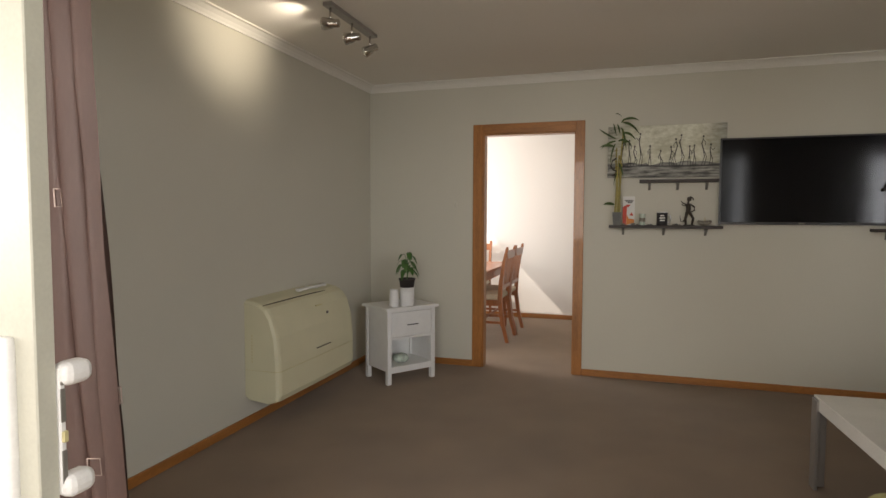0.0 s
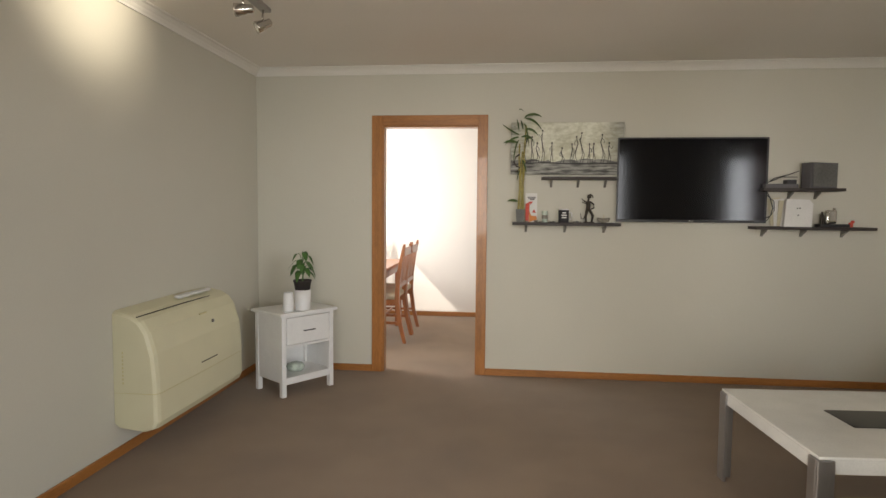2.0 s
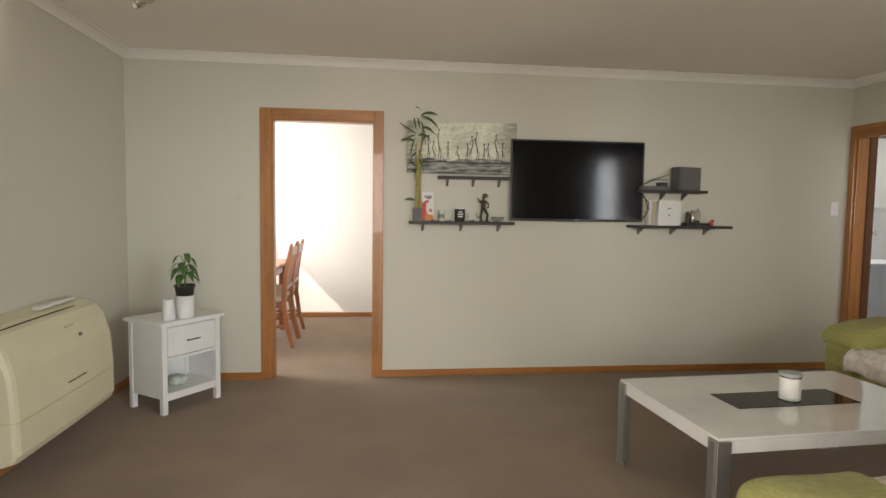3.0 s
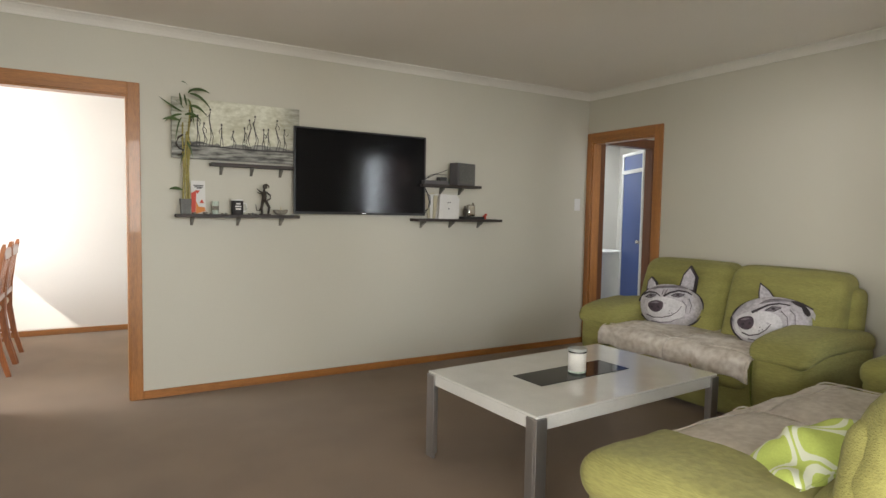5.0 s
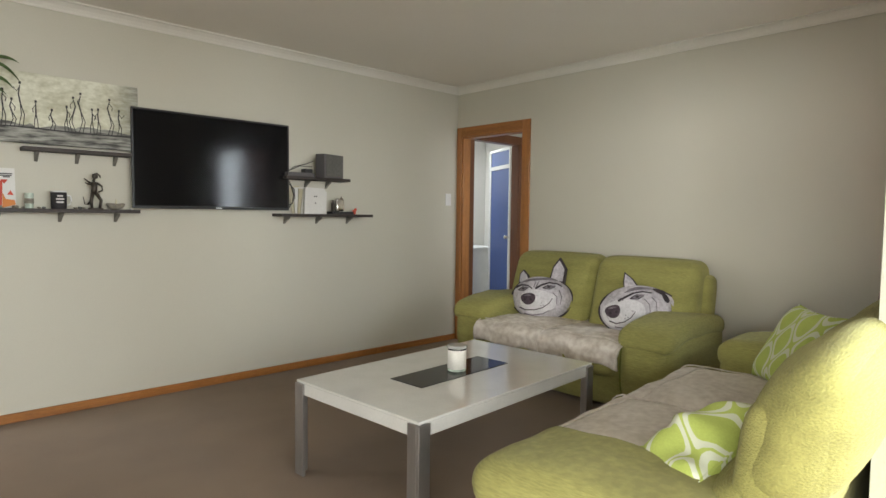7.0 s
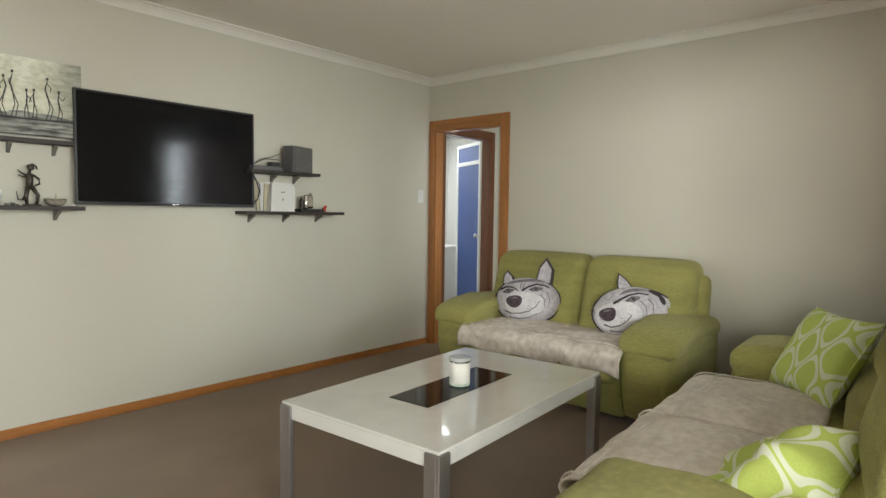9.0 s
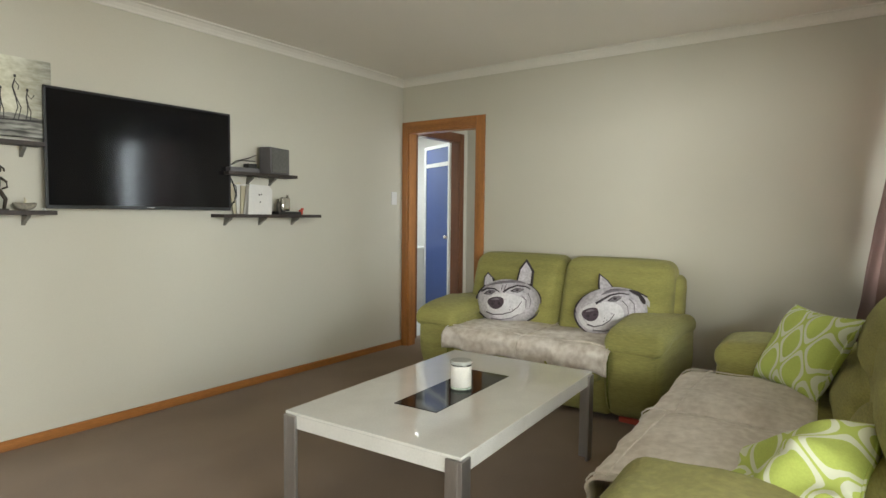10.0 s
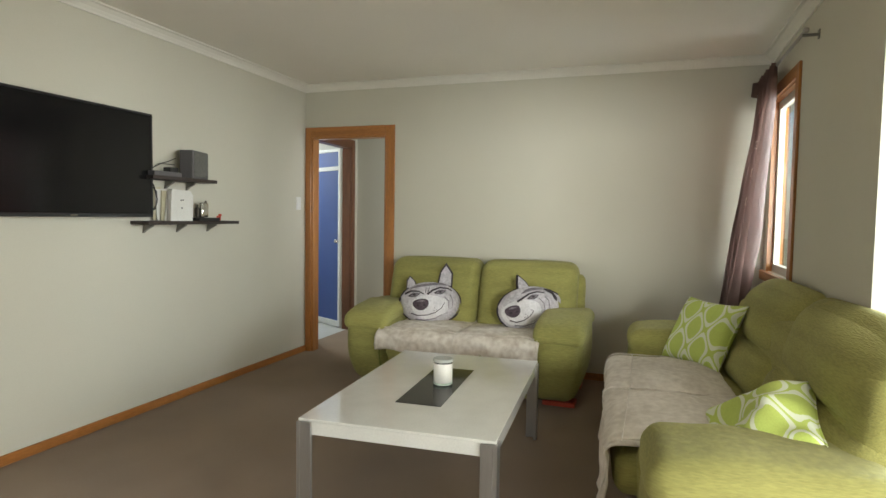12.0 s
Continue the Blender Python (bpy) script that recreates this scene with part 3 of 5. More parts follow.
def curtain(name, x0t, x1t, x0b, x1b, yt, yb, z0, z1, folds, seed, label, lean=0.0, deep=0.038):
    """Pleated cloth: pinched heading, folds that widen towards the hem."""
    ob = thing(name, label, "curtain")

    def f(u, v):
        w = v ** 1.25
        # folds wander and merge as they fall
        uu = u + 0.018 * math.sin(9 * u + 3 * v + seed) * v
        a = x0t + (x0b - x0t) * w
        b = x1t + (x1b - x1t) * w
        ph = folds * math.tau * uu + 0.8 * math.sin(2.4 * v + seed)
        amp = 0.016 + deep * min(1, v * 2.2)
        sharp = math.sin(ph) + 0.28 * math.sin(2 * ph + 1.1 + seed) + 0.16 * math.sin(0.5 * ph + 2 * v)
        y = yt + (yb - yt) * w + amp * sharp + 0.012 * wob(u * 7, v * 5, seed)
        x = a + (b - a) * uu + 0.014 * math.cos(ph) + 0.01 * wob(u * 5, v * 6, seed + 4)
        return (x + lean * v, y, z1 + (z0 - z1) * v)
    part("cloth", sheet(bmesh.new(), folds * 14, 60, f, 0.0), "curtain", ob, smooth=True)

    def g(u, v):
        p = f(u, v * 0.04)
        return (p[0], p[1] + 0.007 + 0.004 * math.sin(folds * 4 * math.tau * u), p[2] + 0.022)
    part("heading_tape", sheet(bmesh.new(), folds * 20, 3, g), "curtain", ob, "gathered heading tape", smooth=True)

    def flap(u, v):
        p = f(1, 0.035 * v)
        return (p[0] - 0.05 + 0.15 * u, p[1] + 0.03 * math.sin(5 * u) + 0.012, p[2] - 0.01 + 0.05 * u - 0.02 * v * (1 - 0.6 * u))
    part("heading_flap", sheet(bmesh.new(), 12, 5, flap, 0.004), "curtain", ob, "stiff end flap of the heading", smooth=True)
    # small stitched squares scattered over the cloth
    rnd = random.Random(seed)
    for k in range(9):
        u, v = rnd.uniform(0.12, 0.88), 0.2 + 0.085 * k
        bm = bmesh.new()
        du, dv = 0.03 + 0.02 * rnd.random(), 0.022
        loop = []
        for a, b in ((0, 0), (1, 0), (1, 1), (0, 1), (0, 0)):
            q = f(u + du * a, v + dv * b)
            q2 = f(u + du * a + 0.004, v + dv * b)
            for s in (1,):
                loop.append((q[0], q[1] + 0.004, q[2]))
        tube(bm, loop, 0.0022, k=4)
        loop = [(x, y - 0.008, z) for x, y, z in loop]
        tube(bm, loop, 0.0022, k=4)
        part("stitched_square", bm, "stitch", ob)
    return ob


curtain("curtain", -1.36, -1.01, -1.36, -0.93, 1.80, 1.86, 0.03, 2.16, 5, 3, "mauve satin curtain with stitched squares, drawn open", deep=0.020)
curtain("curtain", 3.30, 3.81, 3.26, 3.84, 1.80, 2.05, 0.05, 2.24, 6, 8, "mauve satin curtain gathered at the corner window")


def rod(x0, x1, y, z, label):
    ob = thing("curtain_rod", label, "curtain rod")
    part("rod", tube(bmesh.new(), [(x0, y, z), (x1, y, z)], 0.009, 10), "steel", ob, smooth=True)
    for x in (x0 + 0.03, x1 - 0.03):
        bm = bmesh.new()
        ab(bm, x - 0.008, S, z - 0.02, x + 0.008, y + 0.008, z - 0.008)
        ab(bm, x - 0.014, S, z - 0.035, x + 0.014, S + 0.006, z + 0.01)
        part("bracket", bm, "bracket", ob)
    for x in (x0 - 0.008, x1 + 0.008):
        part("finial", rb(bmesh.new(), (x, y, z), (0.016, 0.014, 0.014), 0.012, n=5), "steel", ob, smooth=True)


rod(2.62, 3.86, 1.79, 2.25, "thin brushed metal curtain rod over the window")
rod(-1.5, 1.15, 1.79, 2.18, "thin brushed metal curtain rod over the door")

# ---- living room furniture ----


def sofa(label, width, m, arm, seats, split_back, back_h, ah=0.535, inset=0.225, hump=0.035, al=0.0, by=0.0, droop=0.42, pad=0.062, lift=0.0):
    """Overstuffed sofa: local x across, y to the front, origin on the floor at the middle of its back."""
    ob = thing("sofa", label, "sofa", m)
    w = width / 2
    inn = w - arm

    def base_f(q):
        # the front bows out a little and tucks in at the floor
        t = max(0.0, min(1.0, 1 - q.z / 0.42))
        y = q.y - 0.10 * t * t * max(0, q.y - 0.3) / 0.6
        return (q.x, y + 0.008 * wob(q.x * 3, q.z * 4, 1), q.z)
    part("frame", rb(bmesh.new(), (0, 0.46, 0.235), (inn + 0.03, 0.40, 0.205), 0.05, (0, 0.015, 0), n=16, f=base_f), "green", ob, smooth=True)
    sw = 2 * inn / seats
    for k in range(seats):
        cx = -inn + sw * (k + 0.5)
        part("seat_cushion", rb(bmesh.new(), (cx, 0.56, 0.338), (sw / 2 - 0.004, 0.375, 0.085), 0.055, (0, 0.02, 0.03), n=14, f=lambda q: (q.x, q.y, q.z + 0.006 * wob(q.x * 5, q.y * 5, 3))), "green", ob, smooth=True)
    for k in range(seats):
        bw = (width - inset) / seats
        cx = -(width - inset) / 2 + bw * (k + 0.5)

        def lean_f(q, cx=cx):
            tuft = 0.0
            if not split_back:
                for sx in (-0.18, 0.18):
                    tuft += 0.03 * math.exp(-((q.x - cx - sx) ** 2 + (q.z - 0.62) ** 2) / 0.004)
            if split_back:
                # the pillow thins towards its top and rounds off at its ends
                t = max(0.0, q.z - 0.50) / 0.45
                e = max(0.0, abs(q.x) - (width - inset) / 2 + 0.34) / 0.34
                q = Vector((q.x, 0.03 + (q.y - 0.03) * (1 - 0.26 * min(1, t) ** 1.3), q.z - 0.07 * e * e * min(1, t)))
            dy = (-0.20 if split_back else -0.30) * (q.z - 0.45) - (tuft if q.y > 0.25 else 0)
            return (q.x + 0.006 * wob(q.z * 5, q.x * 4, k), q.y + dy + 0.012 * wob(q.x * 4, q.z * 4, 2 + k), q.z + 0.008 * wob(q.x * 3, 2, k))
        if split_back:
            up = back_h - 0.66
            part("back_cushion", rb(bmesh.new(), (cx, 0.17 + by, 0.63 + up / 2), (bw / 2 - 0.003, 0.115, up / 2 + 0.03), 0.112, (0, 0.06, 0.01), n=18, f=lean_f), "green2", ob, smooth=True)
            part("lumbar_cushion", rb(bmesh.new(), (cx, 0.20 + by * 0.5, 0.525), (bw / 2 - 0.006, 0.10, 0.13), 0.08, (0, 0.05, 0), n=14, f=lean_f), "green2", ob, smooth=True)
        else:
            hh = (back_h - 0.40) / 2
            part("back_cushion", rb(bmesh.new(), (cx, 0.30, 0.40 + hh), (bw / 2 - 0.003, 0.13, hh), 0.085, (0, 0.055, 0.008), n=20, f=lean_f), "green2", ob, smooth=True)
            for sx in (-0.18, 0.18):
                part("tuft_button", rb(bmesh.new(), Vector(lean_f(Vector((cx + sx, 0.452, 0.62)))), (0.012, 0.008, 0.012), 0.007, n=4), "seam", ob, smooth=True)
    part("outer_back", rb(bmesh.new(), (0, 0.10 if split_back else 0.13, 0.45), ((width - inset) / 2 - 0.02 if split_back else w - 0.07, 0.085, back_h / 2 - (0.10 if split_back else 0.06)), 0.07, n=14, f=lambda q: (q.x, q.y - 0.12 * max(0, q.z - 0.5) + 0.03, q.z)), "green2", ob, "smooth padded rear shell", smooth=True)
    low = ah
    for s in (-1, 1):
        cx = s * (w - arm / 2)
        ah = low + (lift if s > 0 else 0)

        def side_f(q, cx=cx, s=s):
            # a shield shaped side, broad at elbow height and drawn in at the floor
            t = max(0.0, 1 - q.z / 0.34)
            nar = 1 - 0.26 * t * t
            y = q.y - 0.12 * t ** 2.2 * max(0, (q.y - 0.4)) / 0.5
            inner = cx - s * arm / 2
            return (inner + (q.x - inner) * nar, y, q.z + 0.004 * wob(q.x * 6, q.y * 6, 5))
        part("arm_panel", rb(bmesh.new(), (cx - s * 0.004, 0.486 - al, (ah + 0.05 + 0.045) / 2), (arm / 2 - 0.008, 0.408 - al, (ah + 0.005) / 2), 0.075, (0.016, 0.03, 0), n=18, f=side_f), "green", ob, smooth=True)

        def pad_f(q, cx=cx, s=s):
            d = max(0.0, q.y - 0.62 + 2 * al)
            z = q.z - droop * d * d + hump * math.sin(3.2 * q.y)
            crease = 0.012 * math.exp(-((q.y - 0.80) ** 2) / 0.0008) if q.z < ah else 0
            fold = 0.006 * math.sin(26 * q.y + 7 * q.x + s) * math.exp(-((q.y - 0.55) ** 2) / 0.05) * max(0.0, wob(q.x * 6, q.y * 3, 9 + s) + 0.4)
            return (q.x + s * 0.006 + 0.008 * wob(q.y * 5, q.z * 5, s), q.y - crease, z + 0.008 * wob(q.x * 5, q.y * 5, 7) + fold)
        part("arm_pad", rb(bmesh.new(), (cx, 0.508 - al, ah + 0.005), (arm / 2, 0.404 - al, pad), min(0.066, pad - 0.006), (0.004, 0.012, 0.012), n=22, f=pad_f), "green", ob, smooth=True)
        # welt that follows the panel's front edge
        pts = []
        for k in range(13):
            z = 0.10 + 0.36 * k / 12
            q = side_f(Vector((cx - s * (arm / 2 - 0.045), 0.900 - 2 * al, z)))
            pts.append((q[0], q[1] + 0.006 - 0.018 * (abs(k - 6) / 6) ** 3, q[2]))
        part("welt", tube(bmesh.new(), pts, 0.005, 5), "seam", ob)
        part("foot", bx(cx - 0.11, 0.62, 0, cx + 0.11, 0.74, 0.034, bev=0.004), "redfoot", ob, "red stained wooden foot")
        part("foot", bx(cx - 0.10, 0.12, 0, cx + 0.10, 0.26, 0.034, bev=0.004), "redfoot", ob, "red stained wooden foot")
    return ob


SA = pose(3.86, 3.745, 0, 0, 0, 90)
sofa("green chenille two seat sofa against the wall beside the doorway", 1.735, SA, 0.345, 2, False, 0.94, 0.515)
SB = pose(2.15, 1.765, 0, 0, 0, 3.0) @ Matrix.Diagonal((1, 0.94, 1, 1))
sofa("green chenille sofa with billowy back cushions under the window", 2.36, SB, 0.43, 2, True, 0.955, 0.500, 0.34, 0.0, 0.035, -0.035, 0.16, 0.076, 0.035)


def throw(label, m, x0, x1, y0, y1, ztop, drop, material, seed, crown, drop2=None):
    """A velvet cover laid over the seat that hangs over its front edge."""
    ob = thing("sofa_throw", label, "throw", m)
    drop2 = drop if drop2 is None else drop2
    top = y1 - y0

    def f(u, v):
        x = x0 + (x1 - x0) * u
        dr = drop + (drop2 - drop) * u + 0.018 * wob(u * 6, 1.5, seed)
        s = v * (top + dr)
        seatk = 1 - abs(2 * ((u * 2) % 1) - 1) ** 4
        zz = ztop + crown * seatk * math.sin(math.pi * min(1, s / top)) ** 0.8
        r = 0.05
        if s < top - r:
            y, z = y0 + s, zz
        elif s < top + r:
            a = (s - top + r) / (2 * r) * math.pi / 2
            y, z = y0 + top - r + r * math.sin(a) * 1.3, zz - r * (1 - math.cos(a))
        else:
            y, z = y0 + top + r * 0.3 + 0.01 * math.sin(u * 25 + seed), zz - r - (s - top - r)
        n1 = wob(x * 5, y * 5, seed) * 0.010 + wob(x * 13, s * 13, seed) * 0.004
        hang = max(0.0, s - top + 0.05)
        return (x + 0.008 * wob(s * 9, 2, seed) + 0.09 * hang * wob(s * 17, u * 3, seed + 2), y + n1 * (s > top) + 0.16 * hang * wob(x * 9, s * 6, seed + 5), z + n1)
    part("cover", sheet(bmesh.new(), 70, 44, f, 0.008), material, ob, smooth=True)
    # hem and the raised cross seam of the quilted cover
    for nm, uu in (("hem", 0.012), ("hem", 0.988), ("centre_seam", 0.5)):
        pts = [f(uu, k / 30) for k in range(31)]
        part(nm, tube(bmesh.new(), [(x, y + 0.004, z + 0.009) for x, y, z in pts], 0.0035, 5), material, ob)
    pts = [f(k / 40, top / (top + drop) * 0.90) for k in range(41)]
    part("cross_seam", tube(bmesh.new(), [(x, y, z + 0.009) for x, y, z in pts], 0.0035, 5), material, ob)
    return ob, f


throw("cream velvet cover over the two seat sofa", SA, -0.585, 0.575, 0.36, 0.950, 0.468, 0.14, "throw", 2, 0.022)
throw("taupe velvet cover draped over the sofa seat under the window", SB, -0.77, 0.66, 0.36, 0.97, 0.468, 0.26, "throwb", 5, 0.04, 0.12)


def cushion(label, m, w=0.42, thick=0.10, seed=1, squash=0.0):
    ob = thing("scatter_cushion", label, "cushion", m)

    def f(side):
        def g(u, v):
            a, b = 2 * u - 1, 2 * v - 1
            pinch = 1 - 0.09 * (1 - a * a) * abs(b) ** 3
            pinch2 = 1 - 0.09 * (1 - b * b) * abs(a) ** 3
            t = ((1 - a ** 4) * (1 - b ** 4)) ** 0.55
            z = side * thick * t * (1 + 0.12 * wob(a * 2, b * 2, seed))
            z += squash * wob(a * 1.3 + 5, b * 1.3, seed) * (0.3 + t)
            z -= squash * 0.30 * t * math.exp(-((a * 0.6 + b * 0.8 + 0.12 * wob(a, b, 4)) ** 2) / 0.010)
            return (a * w / 2 * pinch2, b * w / 2 * pinch, z)
        return g
    bm = bmesh.new()
    for s in (1, -1):
        sheet(bm, 26, 26, f(s))
    bmesh.ops.remove_doubles(bm, verts=bm.verts, dist=0.0005)
    part("cover", bm, "ogee", ob, smooth=True)
    g = f(1)
    rim = [g(k / 20, 0) for k in range(20)] + [g(1, k / 20) for k in range(20)] + [g(1 - k / 20, 1) for k in range(20)] + [g(0, 1 - k / 20) for k in range(21)]
    part("piping", tube(bmesh.new(), rim, 0.004, 5), "ogee", ob)
    return ob


def along(origin, xa, ya):
    """The pose whose x and y axes run along two given ways."""
    x = Vector(xa).normalized()
    z = x.cross(Vector(ya)).normalized()
    y = z.cross(x)
    return Matrix.Translation(origin) @ Matrix((x, y, z)).transposed().to_4x4()


cushion("lime green trellis cushion leaning on the sofa back", along((2.775, 2.20, 0.635), (-0.27, -0.24, 0.0), (0.10, -0.17, 0.33)), 0.415, 0.075, 3)
cushion("lime green trellis cushion slumped beside the sofa arm", along((1.45, 2.12, 0.540), (0.10, 0.34, -0.20), (-0.36, 0.05, -0.10)), 0.42, 0.080, 6, 0.055)

# ---- novelty dog face cushions ----


def face_cushion(label, m, turn=0.0, flop=False):
    """A plump cushion in the shape of a dog's head. Local x across, z up, y out to the front."""
    ob = thing("novelty_cushion", label, "cushion", m)
    A, B, D = 0.195, 0.148, 0.085
    ob.scale = (1.16, 1.16, 1.16)

    def rim(t):
        c, s = math.cos(t), math.sin(t)
        k = 1 + 0.06 * math.cos(2 * t + 0.5) - 0.05 * max(0, s) ** 2 + 0.05 * max(0, -s) * abs(c)
        return A * c * k, B * s * k

    def front(x, z, up=0.0):
        r = min(1.0, math.sqrt((x / A) ** 2 + (z / B) ** 2))
        snout = 0.035 * math.exp(-((x + 0.055 * (1 - turn)) ** 2 + (z + 0.01) ** 2) / 0.006)
        return (x, D * math.sqrt(max(0, 1 - r ** 2.6)) + snout * (1 - r) + up, z)
    bm = bmesh.new()
    rings = []
    for side in (1, -1):
        prev = None
        for i in range(11):
            r = math.sin((10 - i) / 10 * math.pi / 2)
            ring = []
            for k in range(40):
                x, z = rim(math.tau * k / 40)
                p = front(x * r * 0.995, z * r * 0.995)
                ring.append(bm.verts.new((p[0], p[1] if side > 0 else -0.75 * p[1], p[2])))
                if i == 10:
                    break
            if prev:
                for k in range(40):
                    if len(ring) == 1:
                        bm.faces.new((prev[k], prev[(k + 1) % 40], ring[0]))
                    else:
                        bm.faces.new((prev[k], prev[(k + 1) % 40], ring[(k + 1) % 40], ring[k]))
            prev = ring
    bmesh.ops.remove_doubles(bm, verts=bm.verts, dist=0.0006)
    part("cover", bm, "fur", ob, "grey and white printed fur face", smooth=True)

    def blot(name, material, pts, up, label=""):
        """A printed patch that follows the cushion's front."""
        cx, cz = sum(p[0] for p in pts) / len(pts), sum(p[1] for p in pts) / len(pts)
        bm = bmesh.new()
        # smooth the outline and lay rings inward
        out = []
        n = len(pts)
        for i in range(n):
            p0, p1, p2, p3 = (Vector(pts[(i + d) % n]) for d in (-1, 0, 1, 2))
            for t in (0, 0.25, 0.5, 0.75):
                out.append(0.5 * (2 * p1 + (p2 - p0) * t + (2 * p0 - 5 * p1 + 4 * p2 - p3) * t * t + (3 * p1 - p0 - 3 * p2 + p3) * t ** 3))
        rings = [[bm.verts.new(front(cx + (p.x - cx) * s, cz + (p.y - cz) * s, up * (1.0 if s < 1 else -0.2))) for p in out] for s in (1, 0.92, 0.6, 0.3)]
        mid = bm.verts.new(front(cx, cz, up))
        for a, b in zip(rings, rings[1:]):
            for k in range(len(out)):
                bm.faces.new((a[k], a[(k + 1) % len(out)], b[(k + 1) % len(out)], b[k]))
        for k in range(len(out)):
            bm.faces.new((rings[-1][k], rings[-1][(k + 1) % len(out)], mid))
        part(name, bm, material, ob, label, smooth=True)

    def stroke(name, material, pts, rad, label="", up=0.0015):
        """A printed line, a flat strand laid on the cushion's front."""
        line = []
        for a, b in zip(pts, pts[1:]):
            for q in range(4):
                w_ = q / 4
                line.append(front(a[0] + (b[0] - a[0]) * w_, a[1] + (b[1] - a[1]) * w_, up))
        line.append(front(pts[-1][0], pts[-1][1], up))
        part(name, tube(bmesh.new(), line, rad, 6, rad * 0.45), material, ob, label, smooth=True)

    s, t = (-0.120, -0.008) if flop else (-0.055, -0.024)
    k = 0.78 if flop else 0.95
    # pale muzzle and cheeks printed over the grey fur
    blot("muzzle", "furpale", [(s - 0.06, t - 0.03), (s - 0.058, t + 0.035), (s + 0.02, t + 0.065), (s + 0.11, t + 0.055), (s + 0.17, t + 0.02), (s + 0.16, t - 0.05), (s + 0.06, t - 0.085), (s - 0.01, t - 0.080)], 0.0015, "white muzzle")
    blot("nose", "nose", [(s - 0.060 * k, t + 0.002), (s - 0.054 * k, t + 0.030), (s, t + 0.042), (s + 0.046 * k, t + 0.032), (s + 0.050 * k, t - 0.002), (s + 0.018, t - 0.030), (s - 0.024 * k, t - 0.030)], 0.007, "dark plum nose")
    blot("nose_shine", "furmid", [(s - 0.036 * k, t + 0.024), (s, t + 0.032), (s + 0.032 * k, t + 0.024), (s, t + 0.020)], 0.0085)
    for sx in (-0.024, 0.022):
        blot("nostril", "furdark", [(s + sx * k - 0.010, t - 0.002), (s + sx * k, t + 0.007), (s + sx * k + 0.010, t - 0.002), (s + sx * k, t - 0.010)], 0.009)
    if flop:
        eyes, brows = [(0.020, 0.060)], [[(-0.085, 0.050), (-0.045, 0.066), (0.0, 0.084), (0.05, 0.088), (0.10, 0.074)]]
        mouth = [(-0.150, -0.052), (-0.115, -0.072), (-0.07, -0.070), (-0.03, -0.052), (0.0, -0.022)]
        chin = [(-0.125, -0.088), (-0.07, -0.104), (-0.01, -0.098), (0.03, -0.075)]
        creases = [[(0.055, 0.045), (0.078, 0.01), (0.075, -0.03), (0.05, -0.06)], [(0.095, 0.05), (0.115, 0.02), (0.11, -0.03)], [(-0.06, 0.048), (-0.05, 0.072)]]
        blot("forehead_mark", "furmid", [(-0.05, 0.092), (0.0, 0.118), (0.06, 0.116), (0.11, 0.095), (0.06, 0.100), (0.0, 0.100)], 0.0025)
        spots = [(-0.055, -0.035), (-0.045, -0.048), (-0.062, -0.052)]
    else:
        eyes, brows = [(-0.098, 0.048), (0.072, 0.058)], [[(-0.160, 0.062), (-0.12, 0.076), (-0.07, 0.070), (-0.035, 0.048)], [(-0.012, 0.046), (0.02, 0.070), (0.07, 0.088), (0.12, 0.082), (0.148, 0.066)]]
        mouth = [(-0.125, -0.070), (-0.08, -0.088), (-0.02, -0.088), (0.035, -0.074), (0.075, -0.046), (0.098, -0.012)]
        chin = [(-0.10, -0.108), (-0.04, -0.120), (0.03, -0.112), (0.075, -0.088)]
        creases = [[(0.10, 0.022), (0.125, -0.005), (0.120, -0.05)], [(-0.024, 0.058), (-0.020, 0.095)], [(-0.008, 0.060), (0.004, 0.096)], [(0.135, 0.04), (0.152, 0.0), (0.142, -0.05)]]
        blot("forehead_mark", "furmid", [(-0.13, 0.094), (-0.07, 0.116), (0.0, 0.122), (0.07, 0.124), (0.12, 0.104), (0.06, 0.106), (0.0, 0.104), (-0.07, 0.098)], 0.0025)
        spots = [(0.030, -0.045), (0.042, -0.058), (0.026, -0.062)]
    for ex, ez in eyes:
        blot("eye", "furmid", [(ex - 0.034, ez - 0.002), (ex - 0.004, ez + 0.012), (ex + 0.034, ez + 0.005), (ex + 0.004, ez - 0.012)], 0.003, "narrow grey eye")
        blot("pupil", "furdark", [(ex - 0.012, ez + 0.001), (ex, ez + 0.008), (ex + 0.010, ez + 0.001), (ex, ez - 0.007)], 0.0045, "dark pupil")
        stroke("eyelid", "furdark", [(ex - 0.040, ez - 0.006), (ex - 0.006, ez + 0.013), (ex + 0.040, ez + 0.006)], 0.0042)
        stroke("eyelid", "furdark", [(ex - 0.034, ez - 0.008), (ex + 0.004, ez - 0.014), (ex + 0.036, ez + 0.001)], 0.0028)
    for b_ in brows:
        stroke("brow", "furdark", b_, 0.0075, "dark frowning brow")
    stroke("mouth", "nose", mouth, 0.0042, "thin smirking mouth line")
    stroke("chin_line", "furmid", chin, 0.0040)
    for c_ in creases:
        stroke("crease", "furmid", c_, 0.0034)
    for x_, z_ in spots:
        blot("whisker_spot", "furmid", [(x_ - 0.004, z_), (x_, z_ + 0.003), (x_ + 0.004, z_), (x_, z_ - 0.003)], 0.0035)
    # dark printed edge that runs round the seam
    seam = [(rim(math.tau * k_ / 48)[0] * 0.998, 0.0, rim(math.tau * k_ / 48)[1] * 0.998) for k_ in range(49)]
    part("dark_edge", tube(bmesh.new(), seam, 0.0055, 6), "furdark", ob, "dark seam edge")
